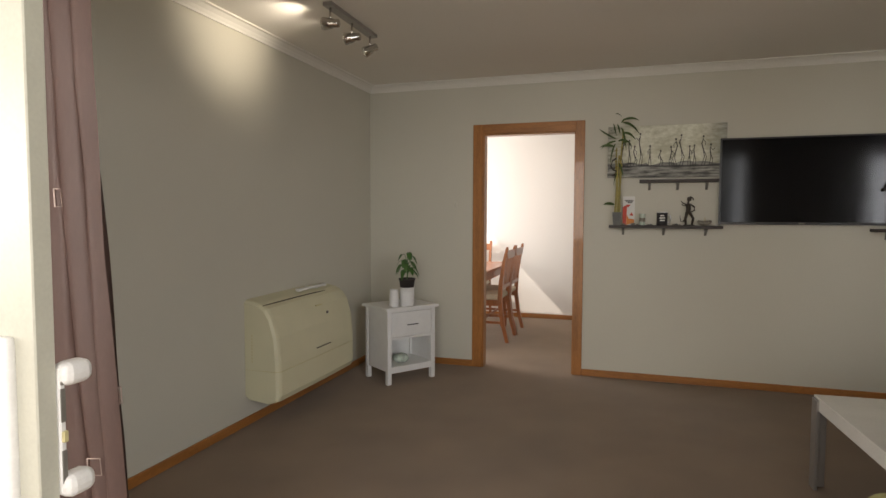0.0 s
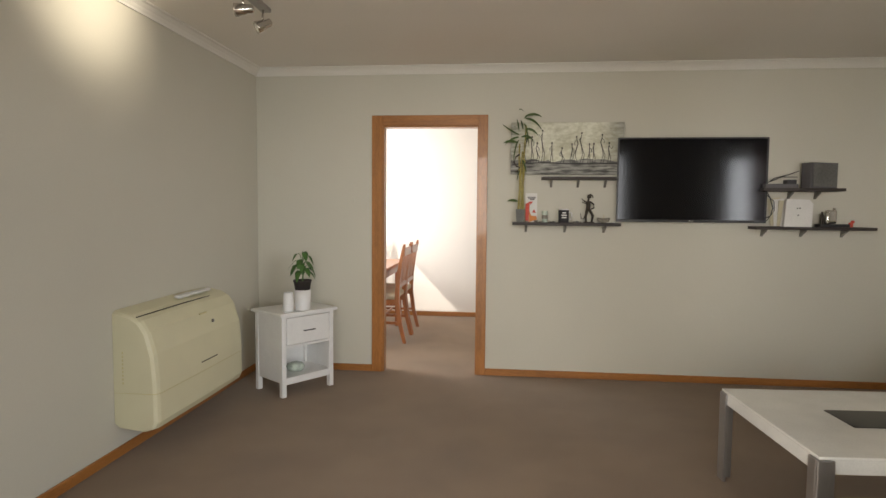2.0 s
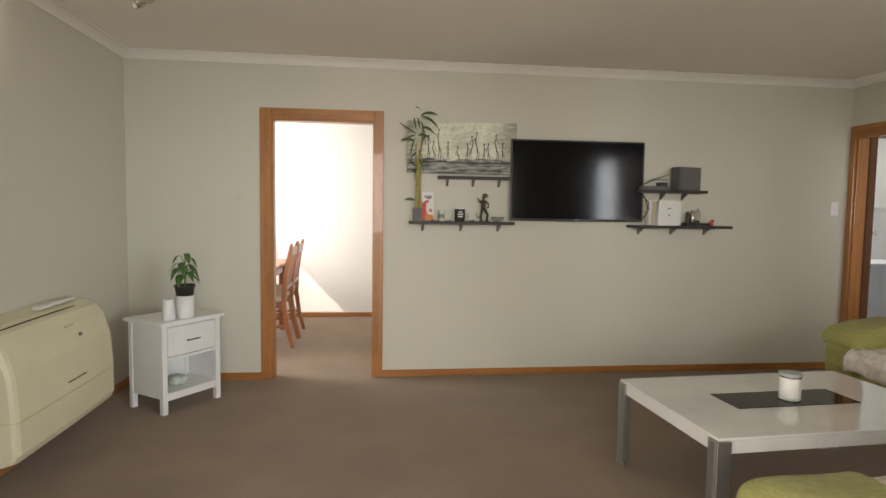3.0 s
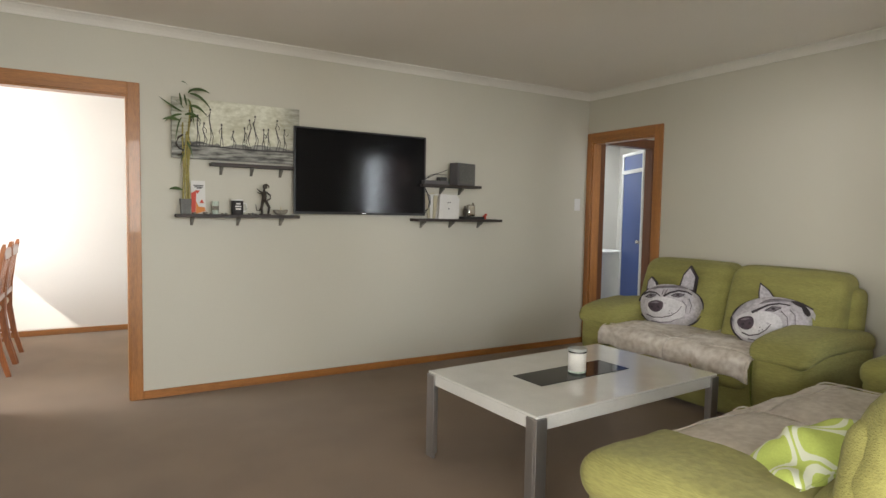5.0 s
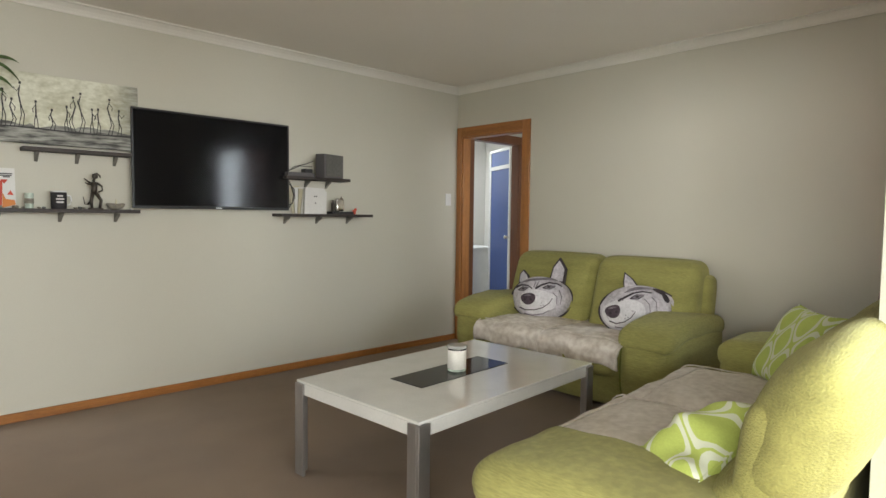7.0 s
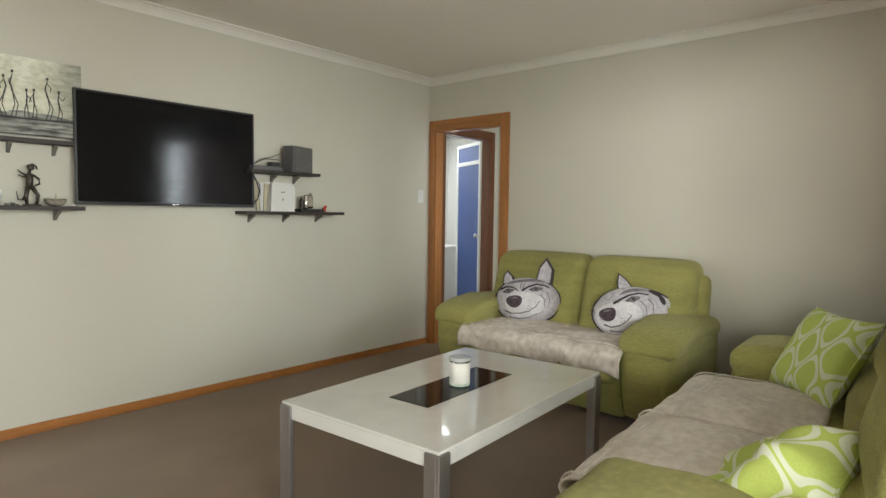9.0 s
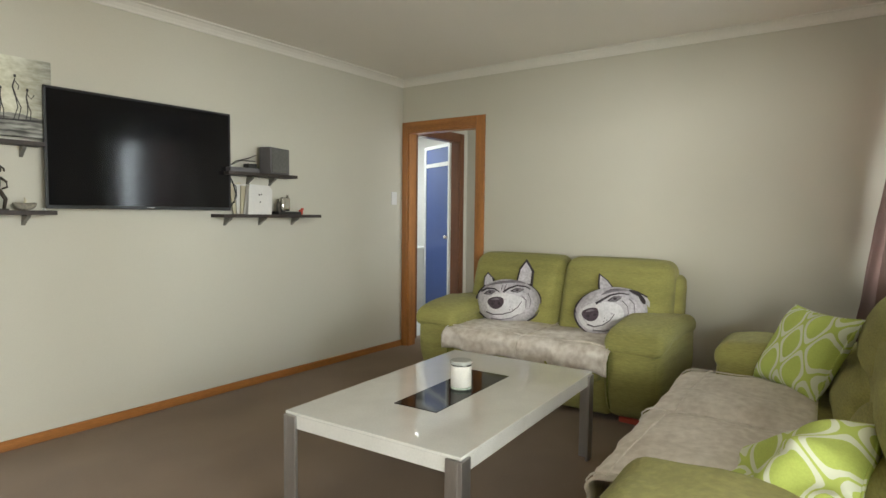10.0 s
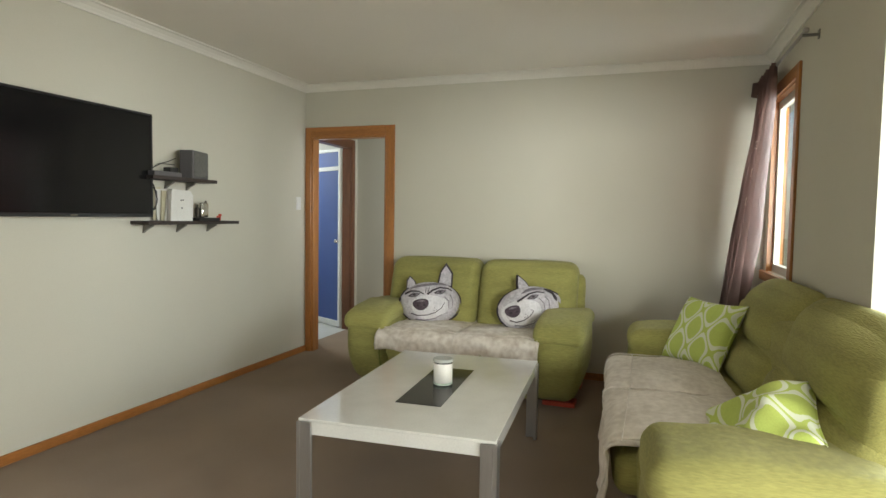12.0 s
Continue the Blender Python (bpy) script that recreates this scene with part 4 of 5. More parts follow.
    # ears: thick soft triangles with a pale lining
    for sx, z0, hgt, lean_, wd in ((-1, 0.115, 0.07, -0.01, 0.04), (1, 0.115, 0.145, 0.022, 0.052)):
        if flop and sx > 0:
            pts = [(0.115, 0.095), (0.155, 0.090), (0.205, 0.050), (0.228, -0.010), (0.205, -0.018), (0.188, 0.015), (0.172, 0.005), (0.165, -0.03), (0.145, 0.0), (0.13, 0.05)]
        elif flop:
            pts = [(-0.050, 0.115), (-0.046, 0.165), (-0.030, 0.222), (0.010, 0.175), (0.036, 0.12)]
        else:
            cx = sx * (0.115 if sx < 0 else 0.10)
            pts = [(cx - wd, z0 - 0.02), (cx - wd * 0.7 + lean_ * 0.6, z0 + hgt * 0.6), (cx + lean_, z0 + hgt), (cx + wd * 0.8 + lean_, z0 + hgt * 0.5), (cx + wd, z0 - 0.03)]
        bm = bmesh.new()
        prism(bm, pts, -0.012, 0.02, axis=1)
        ear = part("ear", bm, "furdark", ob, "dark edged pointed ear")
        cx_, cz_ = sum(p[0] for p in pts) / len(pts), sum(p[1] for p in pts) / len(pts)
        inner = [(cx_ + (p[0] - cx_) * 0.78, cz_ + (p[1] - cz_) * 0.78) for p in pts]
        part("ear_lining", prism(bmesh.new(), inner, 0.0205, 0.024, axis=1), "fur", ear, "pale ear lining")
    if flop:
        blot("dark_patch", "furdark", [(0.105, 0.10), (0.15, 0.09), (0.185, 0.04), (0.175, 0.01), (0.155, 0.03), (0.15, 0.06), (0.125, 0.075)], 0.003)
    # the head looks the other way
    for o in ob.children_recursive:
        o.data.transform(Matrix.Diagonal((-1, 1, 1, 1)))
        o.data.flip_normals()
    return ob


def facing(x, y, z, yaw, tilt, roll):
    """Local y turned to yaw degrees from +x, leaning back by tilt and rolled."""
    return Matrix.Translation((x, y, z)) @ pose(0, 0, 0, 0, 0, yaw - 90) @ pose(0, 0, 0, tilt, 0, 0) @ pose(0, 0, 0, 0, roll, 0)


face_cushion("grey and white novelty dog face cushion propped upright on the sofa", facing(3.385, 4.085, 0.612, 198, 14, 4))
face_cushion("novelty dog face cushion with folded ear beside the sofa arm", facing(3.385, 3.315, 0.618, 205, 14, 11), 0.15, True)

# ---- coffee table ----
TM = pose(1.845, 3.465, 0, 0, 0, 3.2)
ob = thing("coffee_table", "glossy white coffee table with brushed metal corner legs", "coffee table", TM)
hx, hy, TZ = 0.645, 0.41, 0.45
part("tabletop", bx(-hx, -hy, TZ - 0.012, hx, hy, TZ, bev=0.002), "gloss", ob)
bm = bmesh.new()
ab(bm, -hx + 0.045, -hy + 0.004, TZ - 0.065, hx - 0.045, -hy + 0.022, TZ - 0.012)
ab(bm, -hx + 0.045, hy - 0.022, TZ - 0.065, hx - 0.045, hy - 0.004, TZ - 0.012)
ab(bm, -hx + 0.004, -hy + 0.045, TZ - 0.065, -hx + 0.022, hy - 0.045, TZ - 0.012)
ab(bm, hx - 0.022, -hy + 0.045, TZ - 0.065, hx - 0.004, hy - 0.045, TZ - 0.012)
part("apron", bm, "gloss", ob)
part("glass_inlay", bx(-0.33, -0.105, TZ, 0.31, 0.105, TZ + 0.003), "blackglass", ob, "black reflective glass inlay strip")
for sx in (-1, 1):
    for sy in (-1, 1):
        bm = bmesh.new()
        x0, y0 = sx * (hx + 0.006), sy * (hy + 0.006)
        ab(bm, min(x0, x0 - sx * 0.062), min(y0, y0 - sy * 0.016), 0.0, max(x0, x0 - sx * 0.062), max(y0, y0 - sy * 0.016), TZ - 0.014, bev=0.002)
        ab(bm, min(x0, x0 - sx * 0.016), min(y0 - sy * 0.016, y0 - sy * 0.066), 0.0, max(x0, x0 - sx * 0.016), max(y0 - sy * 0.016, y0 - sy * 0.066), TZ - 0.014, bev=0.002)
        part("leg", bm, "steel", ob, "angled brushed metal leg")

cm = TM @ pose(0.0, -0.02, TZ + 0.003)
ob = thing("candle", "white wax candle in a clear glass jar with lid", "candle", cm)
part("jar", lathe(bmesh.new(), [(0.0, 0.0005), (0.036, 0), (0.046, 0.004), (0.0475, 0.011), (0.042, 0.013)], 36), "glassbowl", ob, "thick clear glass base", smooth=True).visible_shadow = False
part("wax", lathe(bmesh.new(), [(0.043, 0.0135), (0.0465, 0.016), (0.0465, 0.106), (0.044, 0.108)], 36), "candle", ob, smooth=True)
part("rim", lathe(bmesh.new(), [(0.047, 0.1085), (0.0475, 0.1155), (0.0455, 0.1155), (0.045, 0.1085)], 36), "glass", ob, smooth=True).visible_shadow = False
part("lid", lathe(bmesh.new(), [(0.046, 0.1155), (0.050, 0.117), (0.050, 0.128), (0.046, 0.131)], 36), "jarlid", ob, "grey glass lid")

# ---- wall heater unit ----


def heater():
    ob = thing("wall_heater", "aged cream wall mounted air conditioner unit", "air conditioner")
    y0, y1 = 3.67, 4.74
    prof = [(0.0, 0.19), (0.03, 0.165), (0.18, 0.150), (0.225, 0.165), (0.24, 0.20), (0.238, 0.40), (0.225, 0.56), (0.19, 0.68), (0.15, 0.735), (0.10, 0.765), (0.0, 0.785)]

    def ring(y, shrink, drop):
        return [(W + 0.002 + x * (1 - shrink), y, 0.165 + (z - 0.165) * (1 - drop) if z > 0.4 else z + (0.3 - z) * drop * 0.4) for x, z in prof]
    bm = bmesh.new()
    rows = [ring(y0, 0.10, 0.030), ring(y0 + 0.010, 0.03, 0.010), ring(y0 + 0.03, 0.0, 0.0), ring((y0 + y1) / 2, -0.02, -0.012), ring(y1 - 0.09, 0.0, 0.0), ring(y1 - 0.05, 0.05, 0.02), ring(y1 - 0.018, 0.16, 0.06), ring(y1, 0.32, 0.12)]
    vs = [[bm.verts.new(p) for p in r] for r in rows]
    for a, b in zip(vs, vs[1:]):
        for k in range(len(prof) - 1):
            bm.faces.new((a[k], a[k + 1], b[k + 1], b[k]))
    bm.faces.new(vs[0])
    bm.faces.new(vs[-1][::-1])
    part("casing", bm, "cream", ob, smooth=False)
    # thin joints: lower seam, side seam, top flap
    part("lower_seam", tube(bmesh.new(), [(W + 0.2445, y0 + 0.03, 0.352), (W + 0.2475, (y0 + y1) / 2, 0.352), (W + 0.2425, y1 - 0.09, 0.352)], 0.0022, 4), "creamd", ob, "fine shadow joint")
    part("side_seam", tube(bmesh.new(), [(W + 0.004, y0 + 0.001, 0.352), (W + 0.215, y0 - 0.0005, 0.352), (W + 0.237, y0 + 0.012, 0.352), (W + 0.2445, y0 + 0.03, 0.352)], 0.0022, 4), "creamd", ob)
    pts = []
    for k in range(17):
        t = k / 16
        pts.append((W + 0.124 + 0.008 * math.sin(math.pi * t) - 0.03 * t ** 6, y0 + 0.02 + (y1 - y0 - 0.085) * t, 0.751 + 0.008 * math.sin(math.pi * t) - 0.010 * t ** 6))
    part("top_flap_joint", tube(bmesh.new(), pts, 0.0035, 5), "groove", ob, "dark curved air outlet joint")
    bm = bmesh.new()
    ab(bm, W + 0.238, 4.12, 0.405, W + 0.2475, 4.31, 0.410)
    part("finger_slot", bm, "groove", ob, "narrow dark finger slot")
    part("badge", rb(bmesh.new(), (W + 0.226, 4.30, 0.625), (0.006, 0.010, 0.010), 0.005, n=4), "bracket", ob)
    part("label_strip", bx(W + 0.205, 4.17, 0.682, W + 0.213, 4.25, 0.690), "creamd", ob)
    bm = bmesh.new()
    for k in range(9):
        ab(bm, W + 0.05, y0 - 0.001, 0.40 + 0.02 * k, W + 0.058, y0 + 0.004, 0.412 + 0.02 * k)
    part("side_grille", bm, "creamd", ob)
    return ob


heater()
bm = bmesh.new()
rnd = random.Random(4)
for k in range(7):
    a = 4.16 + 0.052 * k
    rb(bm, (W + 0.09 + 0.01 * rnd.random(), a, 0.792 + 0.004 * rnd.random()), (0.02, 0.033, 0.009), 0.008, n=4, f=lambda q: (q.x, q.y, q.z + 0.006 * wob(q.x * 40, q.y * 40, 3)))
single("folded_papers", bm, "paper", "crumpled white paper strip lying on the heater", "papers", smooth=True)

# ---- bedside table in the corner ----
NA = math.degrees(math.atan2(0.364, 0.261))
NM = pose(-1.430, 4.735, 0, 0, 0, NA)
ob = thing("bedside_table", "white painted bedside table with one drawer and shelf", "bedside table", NM)
nw, nd, nh = 0.445, 0.345, 0.595
part("tabletop", bx(-0.025, -0.025, nh - 0.02, nw + 0.025, nd + 0.02, nh, bev=0.005, seg=2), "white", ob)
for x in (0, nw - 0.036):
    for y in (0, nd - 0.036):
        part("leg", bx(x, y, 0, x + 0.036, y + 0.036, nh - 0.02, bev=0.002), "white", ob)
for x in (0.006, nw - 0.018):
    part("side_panel", bx(x, 0.036, 0.10, x + 0.012, nd - 0.036, nh - 0.02), "white", ob)
part("back_panel", bx(0.036, nd - 0.014, 0.10, nw - 0.036, nd - 0.004, nh - 0.02), "white", ob)
part("shelf", bx(0.018, 0.004, 0.115, nw - 0.018, nd - 0.036, 0.133, bev=0.001), "white", ob)
part("apron", bx(0.036, 0.006, 0.085, nw - 0.036, 0.022, 0.115), "white", ob)
part("rail", bx(0.036, 0.004, 0.345, nw - 0.036, 0.022, 0.362), "white", ob)
part("rail", bx(0.036, 0.004, 0.560, nw - 0.036, 0.022, 0.575), "white", ob)
part("shelf", bx(0.018, 0.022, 0.345, nw - 0.018, nd - 0.036, 0.355), "white", ob)
dr = part("drawer", bx(0.040, 0.001, 0.366, nw - 0.040, 0.018, 0.556, bev=0.002), "white", ob, "flat white drawer front")
bm = bx(nw / 2 - 0.052, -0.018, 0.452, nw / 2 + 0.052, -0.010, 0.459, bev=0.002)
ab(bm, nw / 2 - 0.042, -0.012, 0.453, nw / 2 - 0.034, 0.003, 0.458)
ab(bm, nw / 2 + 0.034, -0.012, 0.453, nw / 2 + 0.042, 0.003, 0.458)
part("handle", bm, "black", dr, "thin dark bar handle")

# bowl on its shelf
bm = bmesh.new()
lathe(bm, [(0.03, 0), (0.05, 0.006), (0.068, 0.03), (0.060, 0.052), (0.040, 0.062)], 18)
for v in bm.verts:
    v.co.x += 0.012 * wob(v.co.x * 30, v.co.y * 30, 1)
    v.co.z += 0.008 * abs(wob(v.co.x * 25, v.co.y * 25, 6))
single("glass_bowl", bm, "glassbowl", "pale green glass ornament on the lower shelf", "ornament", NM @ pose(0.20, 0.13, 0.133), smooth=True)


def potted(m):
    ob = thing("potted_plant", "leafy green plant in black pot inside white planter", "plant", m)
    part("planter", lathe(bmesh.new(), [(0.050, 0), (0.055, 0.004), (0.059, 0.146), (0.054, 0.146), (0.050, 0.02)], 32), "ceramic", ob, "white cylindrical planter", smooth=True)
    part("pot", lathe(bmesh.new(), [(0.048, 0.12), (0.062, 0.203), (0.066, 0.204), (0.066, 0.216), (0.060, 0.216), (0.058, 0.20)], 32), "pot", ob, "black plastic pot", smooth=True)
    part("soil", lathe(bmesh.new(), [(0.056, 0.190), (0.058, 0.202), (0.02, 0.206)], 24), "soil", ob)
    part("stem", tube(bmesh.new(), [(0, 0, 0.20), (0.004, 0, 0.25), (0.0, 0.003, 0.30), (0.004, 0, 0.34)], 0.006, 6, 0.003), "leaf", ob, "green woody stem")
    rnd = random.Random(11)
    for k in range(20):
        a = k * 2.39996 + rnd.uniform(-0.2, 0.2)
        h0 = 0.245 + 0.10 * (k / 20)
        out = 0.075 + 0.025 * rnd.random()
        rise = 0.055 + 0.02 * rnd.random() - 0.03 * (1 - k / 20)
        if k > 15:
            out *= 0.6
            rise += 0.03
        L_ = 0.068 + 0.025 * rnd.random()
        wd = 0.017 + 0.005 * rnd.random()
        ca, sa = math.cos(a), math.sin(a)
        base_ = Vector((ca * out * 0.35, sa * out * 0.35, h0 + rise * 0.8))
        bm = bmesh.new()
        tube(bm, [(0, 0, h0), (base_.x * 0.5, base_.y * 0.5, h0 + rise * 0.5), base_], 0.0022, 4)

        def f(u, v):
            s = u * L_
            half = wd * math.sin(math.pi * min(1, u * 0.97 + 0.03)) ** 0.75 * (1.25 - 0.5 * u)
            t = (2 * v - 1) * half
            fall = -1.9 * (u ** 2) * L_ * 0.45
            q = base_ + Vector((ca, sa, 0)) * s * (1 - 0.18 * u) + Vector((-sa, ca, 0)) * t
            return (q.x, q.y, q.z + fall + 0.25 * abs(t) + 0.003 * math.sin(9 * u + k))
        sheet(bm, 8, 4, f)
        part("leaf", bm, "leaf", ob, smooth=True)
    return ob


potted(pose(-1.352, 4.940, nh))
single("vase", lathe(bmesh.new(), [(0.036, 0), (0.040, 0.003), (0.038, 0.065), (0.032, 0.134), (0.029, 0.136), (0.028, 0.12)], 28), "ceramic",
       "small tapered white ceramic cup on the bedside table", "cup", pose(-1.425, 4.850, nh), smooth=True)

# ---- television and wall shelves ----
YW = N
ob = thing("television", "large black wall mounted flat screen television", "television")
tx0, tx1, tz0, tz1, ty = 0.938, 2.024, 1.246, 1.880, 5.438
part("back_shell", bx(tx0 + 0.01, ty + 0.006, tz0 + 0.01, tx1 - 0.01, ty + 0.045, tz1 - 0.01, bev=0.006), "black", ob)
part("screen", bx(tx0 + 0.012, ty - 0.002, tz0 + 0.020, tx1 - 0.012, ty + 0.006, tz1 - 0.012), "screen", ob, "dark glossy screen")
bm = bmesh.new()
ab(bm, tx0, ty - 0.006, tz0, tx1, ty + 0.010, tz0 + 0.019, bev=0.002)
ab(bm, tx0, ty - 0.006, tz1 - 0.011, tx1, ty + 0.010, tz1, bev=0.002)
ab(bm, tx0, ty - 0.006, tz0 + 0.019, tx0 + 0.011, ty + 0.010, tz1 - 0.011)
ab(bm, tx1 - 0.011, ty - 0.006, tz0 + 0.019, tx1, ty + 0.010, tz1 - 0.011)
part("bezel", bm, "black", ob, "thin black bezel")
part("brand_mark", bx(1.465, ty - 0.0075, tz0 + 0.007, 1.505, ty - 0.006, tz0 + 0.012), "chrome", ob, "tiny silver mark")
part("wall_bracket", bx(1.28, ty + 0.045, 1.42, 1.68, YW, 1.70), "black", ob)


def wall_shelf(x0, x1, z, d, label, brackets):
    ob = thing("wall_shelf", label, "shelf")
    part("board", bx(x0, YW - d, z - 0.022, x1, YW, z, bev=0.0015), "shelf", ob, "dark espresso board")
    for x in brackets:
        bm = bmesh.new()
        prism(bm, [(YW - 0.012, z - 0.023), (YW - d * 0.55, z - 0.023), (YW - d * 0.50, z - 0.036), (YW - d * 0.22, z - 0.056), (YW, z - 0.078)], x - 0.009, x + 0.009, axis=0)
        part("bracket", bm, "bracket", ob, "small grey shelf bracket")
    return ob


wall_shelf(0.155, 0.965, 1.235, 0.15, "dark wall shelf crowded with small ornaments", (0.26, 0.56, 0.86))
wall_shelf(0.375, 0.935, 1.585, 0.10, "short dark wall shelf under the painting", (0.45, 0.655, 0.86))
wall_shelf(1.93, 2.765, 1.222, 0.15, "dark wall shelf with papers and flask beside the television", (2.03, 2.31, 2.60))
wall_shelf(1.975, 2.545, 1.505, 0.14, "dark wall shelf holding the set top box", (2.21, 2.40))

# ---- painting ----
PX, PZ = 0.56, 1.605
ob = thing("painting", "stretched canvas with small dark stick figures on a pale ground", "painting", pose(PX, YW - 0.05, PZ))
part("canvas", bx(-0.425, -0.012, 0, 0.425, 0.012, 0.395, bev=0.002), "canvas", ob)


def brush(pts, r, mt="ink", label=""):
    """A raised stroke of paint on the canvas."""
    bm = bmesh.new()
    tube(bm, [(x, -0.0125, z) for x, z in pts], r, 5)
    for v in bm.verts:
        v.co.y = -0.0125 + (v.co.y + 0.0125) * 0.35
    return part("paint_stroke", bm, mt, ob, label)


rnd = random.Random(21)
GX = (-0.315, -0.265, -0.225, -0.185, -0.113, -0.036, 0.038, 0.072, 0.11, 0.169, 0.202, 0.264, 0.316)
GH = (0.24, 0.21, 0.16, 0.26, 0.16, 0.12, 0.15, 0.21, 0.24, 0.15, 0.155, 0.225, 0.16)
for i, (gx, gh) in enumerate(zip(GX, GH)):
    z0 = 0.085
    bend = rnd.uniform(-0.018, 0.018)
    hip = z0 + gh * 0.52
    top = z0 + gh * 0.90
    bm = bmesh.new()
    for sgn in (-1, 1):
        tube(bm, [(gx + sgn * 0.010, -0.0128, z0), (gx + sgn * 0.007 + bend, -0.0128, z0 + gh * 0.27), (gx, -0.0128, hip)], 0.0020, 5, 0.003)
    tube(bm, [(gx, -0.0128, hip), (gx - bend * 0.7, -0.0128, (hip + top) / 2), (gx, -0.0128, top)], 0.0048, 6, 0.0027)
    arm_ = rnd.choice((-1, 1))
    tube(bm, [(gx - 0.002, -0.0128, top - 0.012), (gx + arm_ * 0.016, -0.0128, top - 0.035), (gx + arm_ * (0.030 if i in (3, 12) else 0.012), -0.0128, top - (0.014 if i in (3, 12) else 0.055))], 0.0024, 5)
    rb(bm, (gx, -0.0128, top + gh * 0.05), (0.0055, 0.003, 0.0075), 0.003, n=4)
    for v in bm.verts:
        v.co.y = -0.0125 + (v.co.y + 0.0128) * 0.3
    part("painted_figure", bm, "ink", ob)
brush([(-0.37, 0.082), (-0.2, 0.088), (0, 0.083), (0.2, 0.080), (0.36, 0.084)], 0.004)

# ---- ornaments on the shelf left of the television ----
SZ = 1.235
ob = thing("bamboo_plant", "tall yellow lucky bamboo in square grey pot", "plant", pose(0.213, YW - 0.085, SZ))
bm = bmesh.new()
prism(bm, [(-0.028, 0), (0.028, 0), (0.034, 0.10), (-0.034, 0.10)], -0.032, 0.032, axis=1)
part("pot", bm, "greypot", ob, "small square grey pot")
stalks = [((-0.012, 0.0), (-0.010, 0.008), 0.52), ((0.012, 0.006), (0.030, 0.0), 0.66), ((0.0, -0.014), (0.006, -0.02), 0.46), ((0.018, -0.008), (0.024, -0.004), 0.40)]
for (bx0, by0), (tx, ty_), hh_ in stalks:
    pts, rs = [], []
    bm = bmesh.new()
    for k in range(25):
        t = k / 24
        pts.append((bx0 + (tx - bx0) * t + 0.004 * math.sin(7 * t + bx0 * 90), by0 + (ty_ - by0) * t, 0.08 + hh_ * t))
    tube(bm, pts, 0.0075, 8, 0.0045)
    for k in range(3, 24, 4):
        q = pts[k]
        rb(bm, q, (0.0095, 0.0095, 0.003), 0.0025, n=3)
    part("stalk", bm, "stalk", ob, "knobbly yellow bamboo stalk", smooth=True)
# curled stalk end
part("stalk", tube(bmesh.new(), [(-0.012, 0, 0.52), (-0.04, 0, 0.50), (-0.055, 0, 0.46), (-0.035, 0.0, 0.43), (-0.01, 0, 0.42), (-0.025, 0, 0.39), (-0.045, 0, 0.385)], 0.006, 7), "bronze", ob, "dark curled bamboo stalk", smooth=True)
rnd = random.Random(8)
LEAVES = [(-0.02, 0.60, -150, 0.15, 0.2), (-0.02, 0.62, 155, 0.17, -0.3), (-0.01, 0.64, 120, 0.12, 0.3), (0.02, 0.74, 60, 0.12, 0.5), (0.03, 0.76, 15, 0.15, 0.35), (0.03, 0.74, -20, 0.16, 0.55),
          (0.02, 0.70, -70, 0.14, 0.9), (0.01, 0.66, 100, 0.13, 0.1), (-0.02, 0.58, -110, 0.14, 0.8), (0.0, 0.60, 20, 0.13, 0.7), (0.03, 0.66, -5, 0.12, 0.6), (-0.03, 0.56, 170, 0.13, 0.2),
          (0.0, 0.48, -60, 0.10, 0.8), (0.01, 0.42, -120, 0.10, 0.8), (-0.02, 0.16, 175, 0.10, 0.1), (0.03, 0.58, 45, 0.11, 0.9), (-0.02, 0.66, 100, 0.12, 0.0), (0.03, 0.78, 130, 0.10, 0.3)]
for k, (lx, lz, deg, L_, fall) in enumerate(LEAVES):
    lz += 0.05 if lz > 0.5 else 0
    a = radians(deg)
    dx, dz = math.cos(a), math.sin(a) * 0.6
    yy = rnd.uniform(-0.05, 0.02)

    def f(u, v):
        half = 0.011 * math.sin(math.pi * min(1, 0.06 + 0.94 * u)) ** 0.7 * (1.2 - 0.5 * u)
        t = (2 * v - 1) * half
        x = lx + dx * L_ * u * (1 - 0.15 * u)
        z = lz + dz * L_ * u + 0.03 * u * (1 - u) - fall * L_ * u * u * 0.8
        return (x - dz * t, yy * u - 0.01 + 0.4 * t, z + abs(dx) * t)
    part("leaf", sheet(bmesh.new(), 8, 2, f), "bleaf", ob, smooth=True)

ob = thing("greeting_card", "white card printed with red and orange shapes", "card", pose(0.30, YW - 0.045, SZ + 0.001, -6, 0, 0))
part("card", bx(-0.045, 0, 0, 0.045, 0.003, 0.225), "paper", ob)
part("print", prism(bmesh.new(), [(-0.045, 0), (-0.02, 0.0), (-0.012, 0.16), (-0.045, 0.14)], -0.0015, 0.0, axis=1), "red", ob, "red side panel")
part("print", prism(bmesh.new(), [(-0.015, 0.085), (0.0, 0.05), (0.040, 0.045), (0.044, 0.02), (-0.018, 0.0)], -0.0017, 0.0, axis=1), "orange", ob, "orange slanted band")
part("print", prism(bmesh.new(), [(0.005, 0.075), (0.022, 0.10), (0.036, 0.072)], -0.0019, 0.0, axis=1), "red", ob)
part("print", prism(bmesh.new(), [(-0.02, 0.16), (0.012, 0.16), (-0.006, 0.135)], -0.0019, 0.0, axis=1), "red", ob)
for z, x0, x1 in ((0.190, -0.030, 0.034), (0.180, -0.024, 0.030), (0.172, -0.010, 0.022)):
    part("text_bar", bx(x0, -0.002, z, x1, 0.0, z + 0.006), "ink", ob, "dark unreadable line of print")

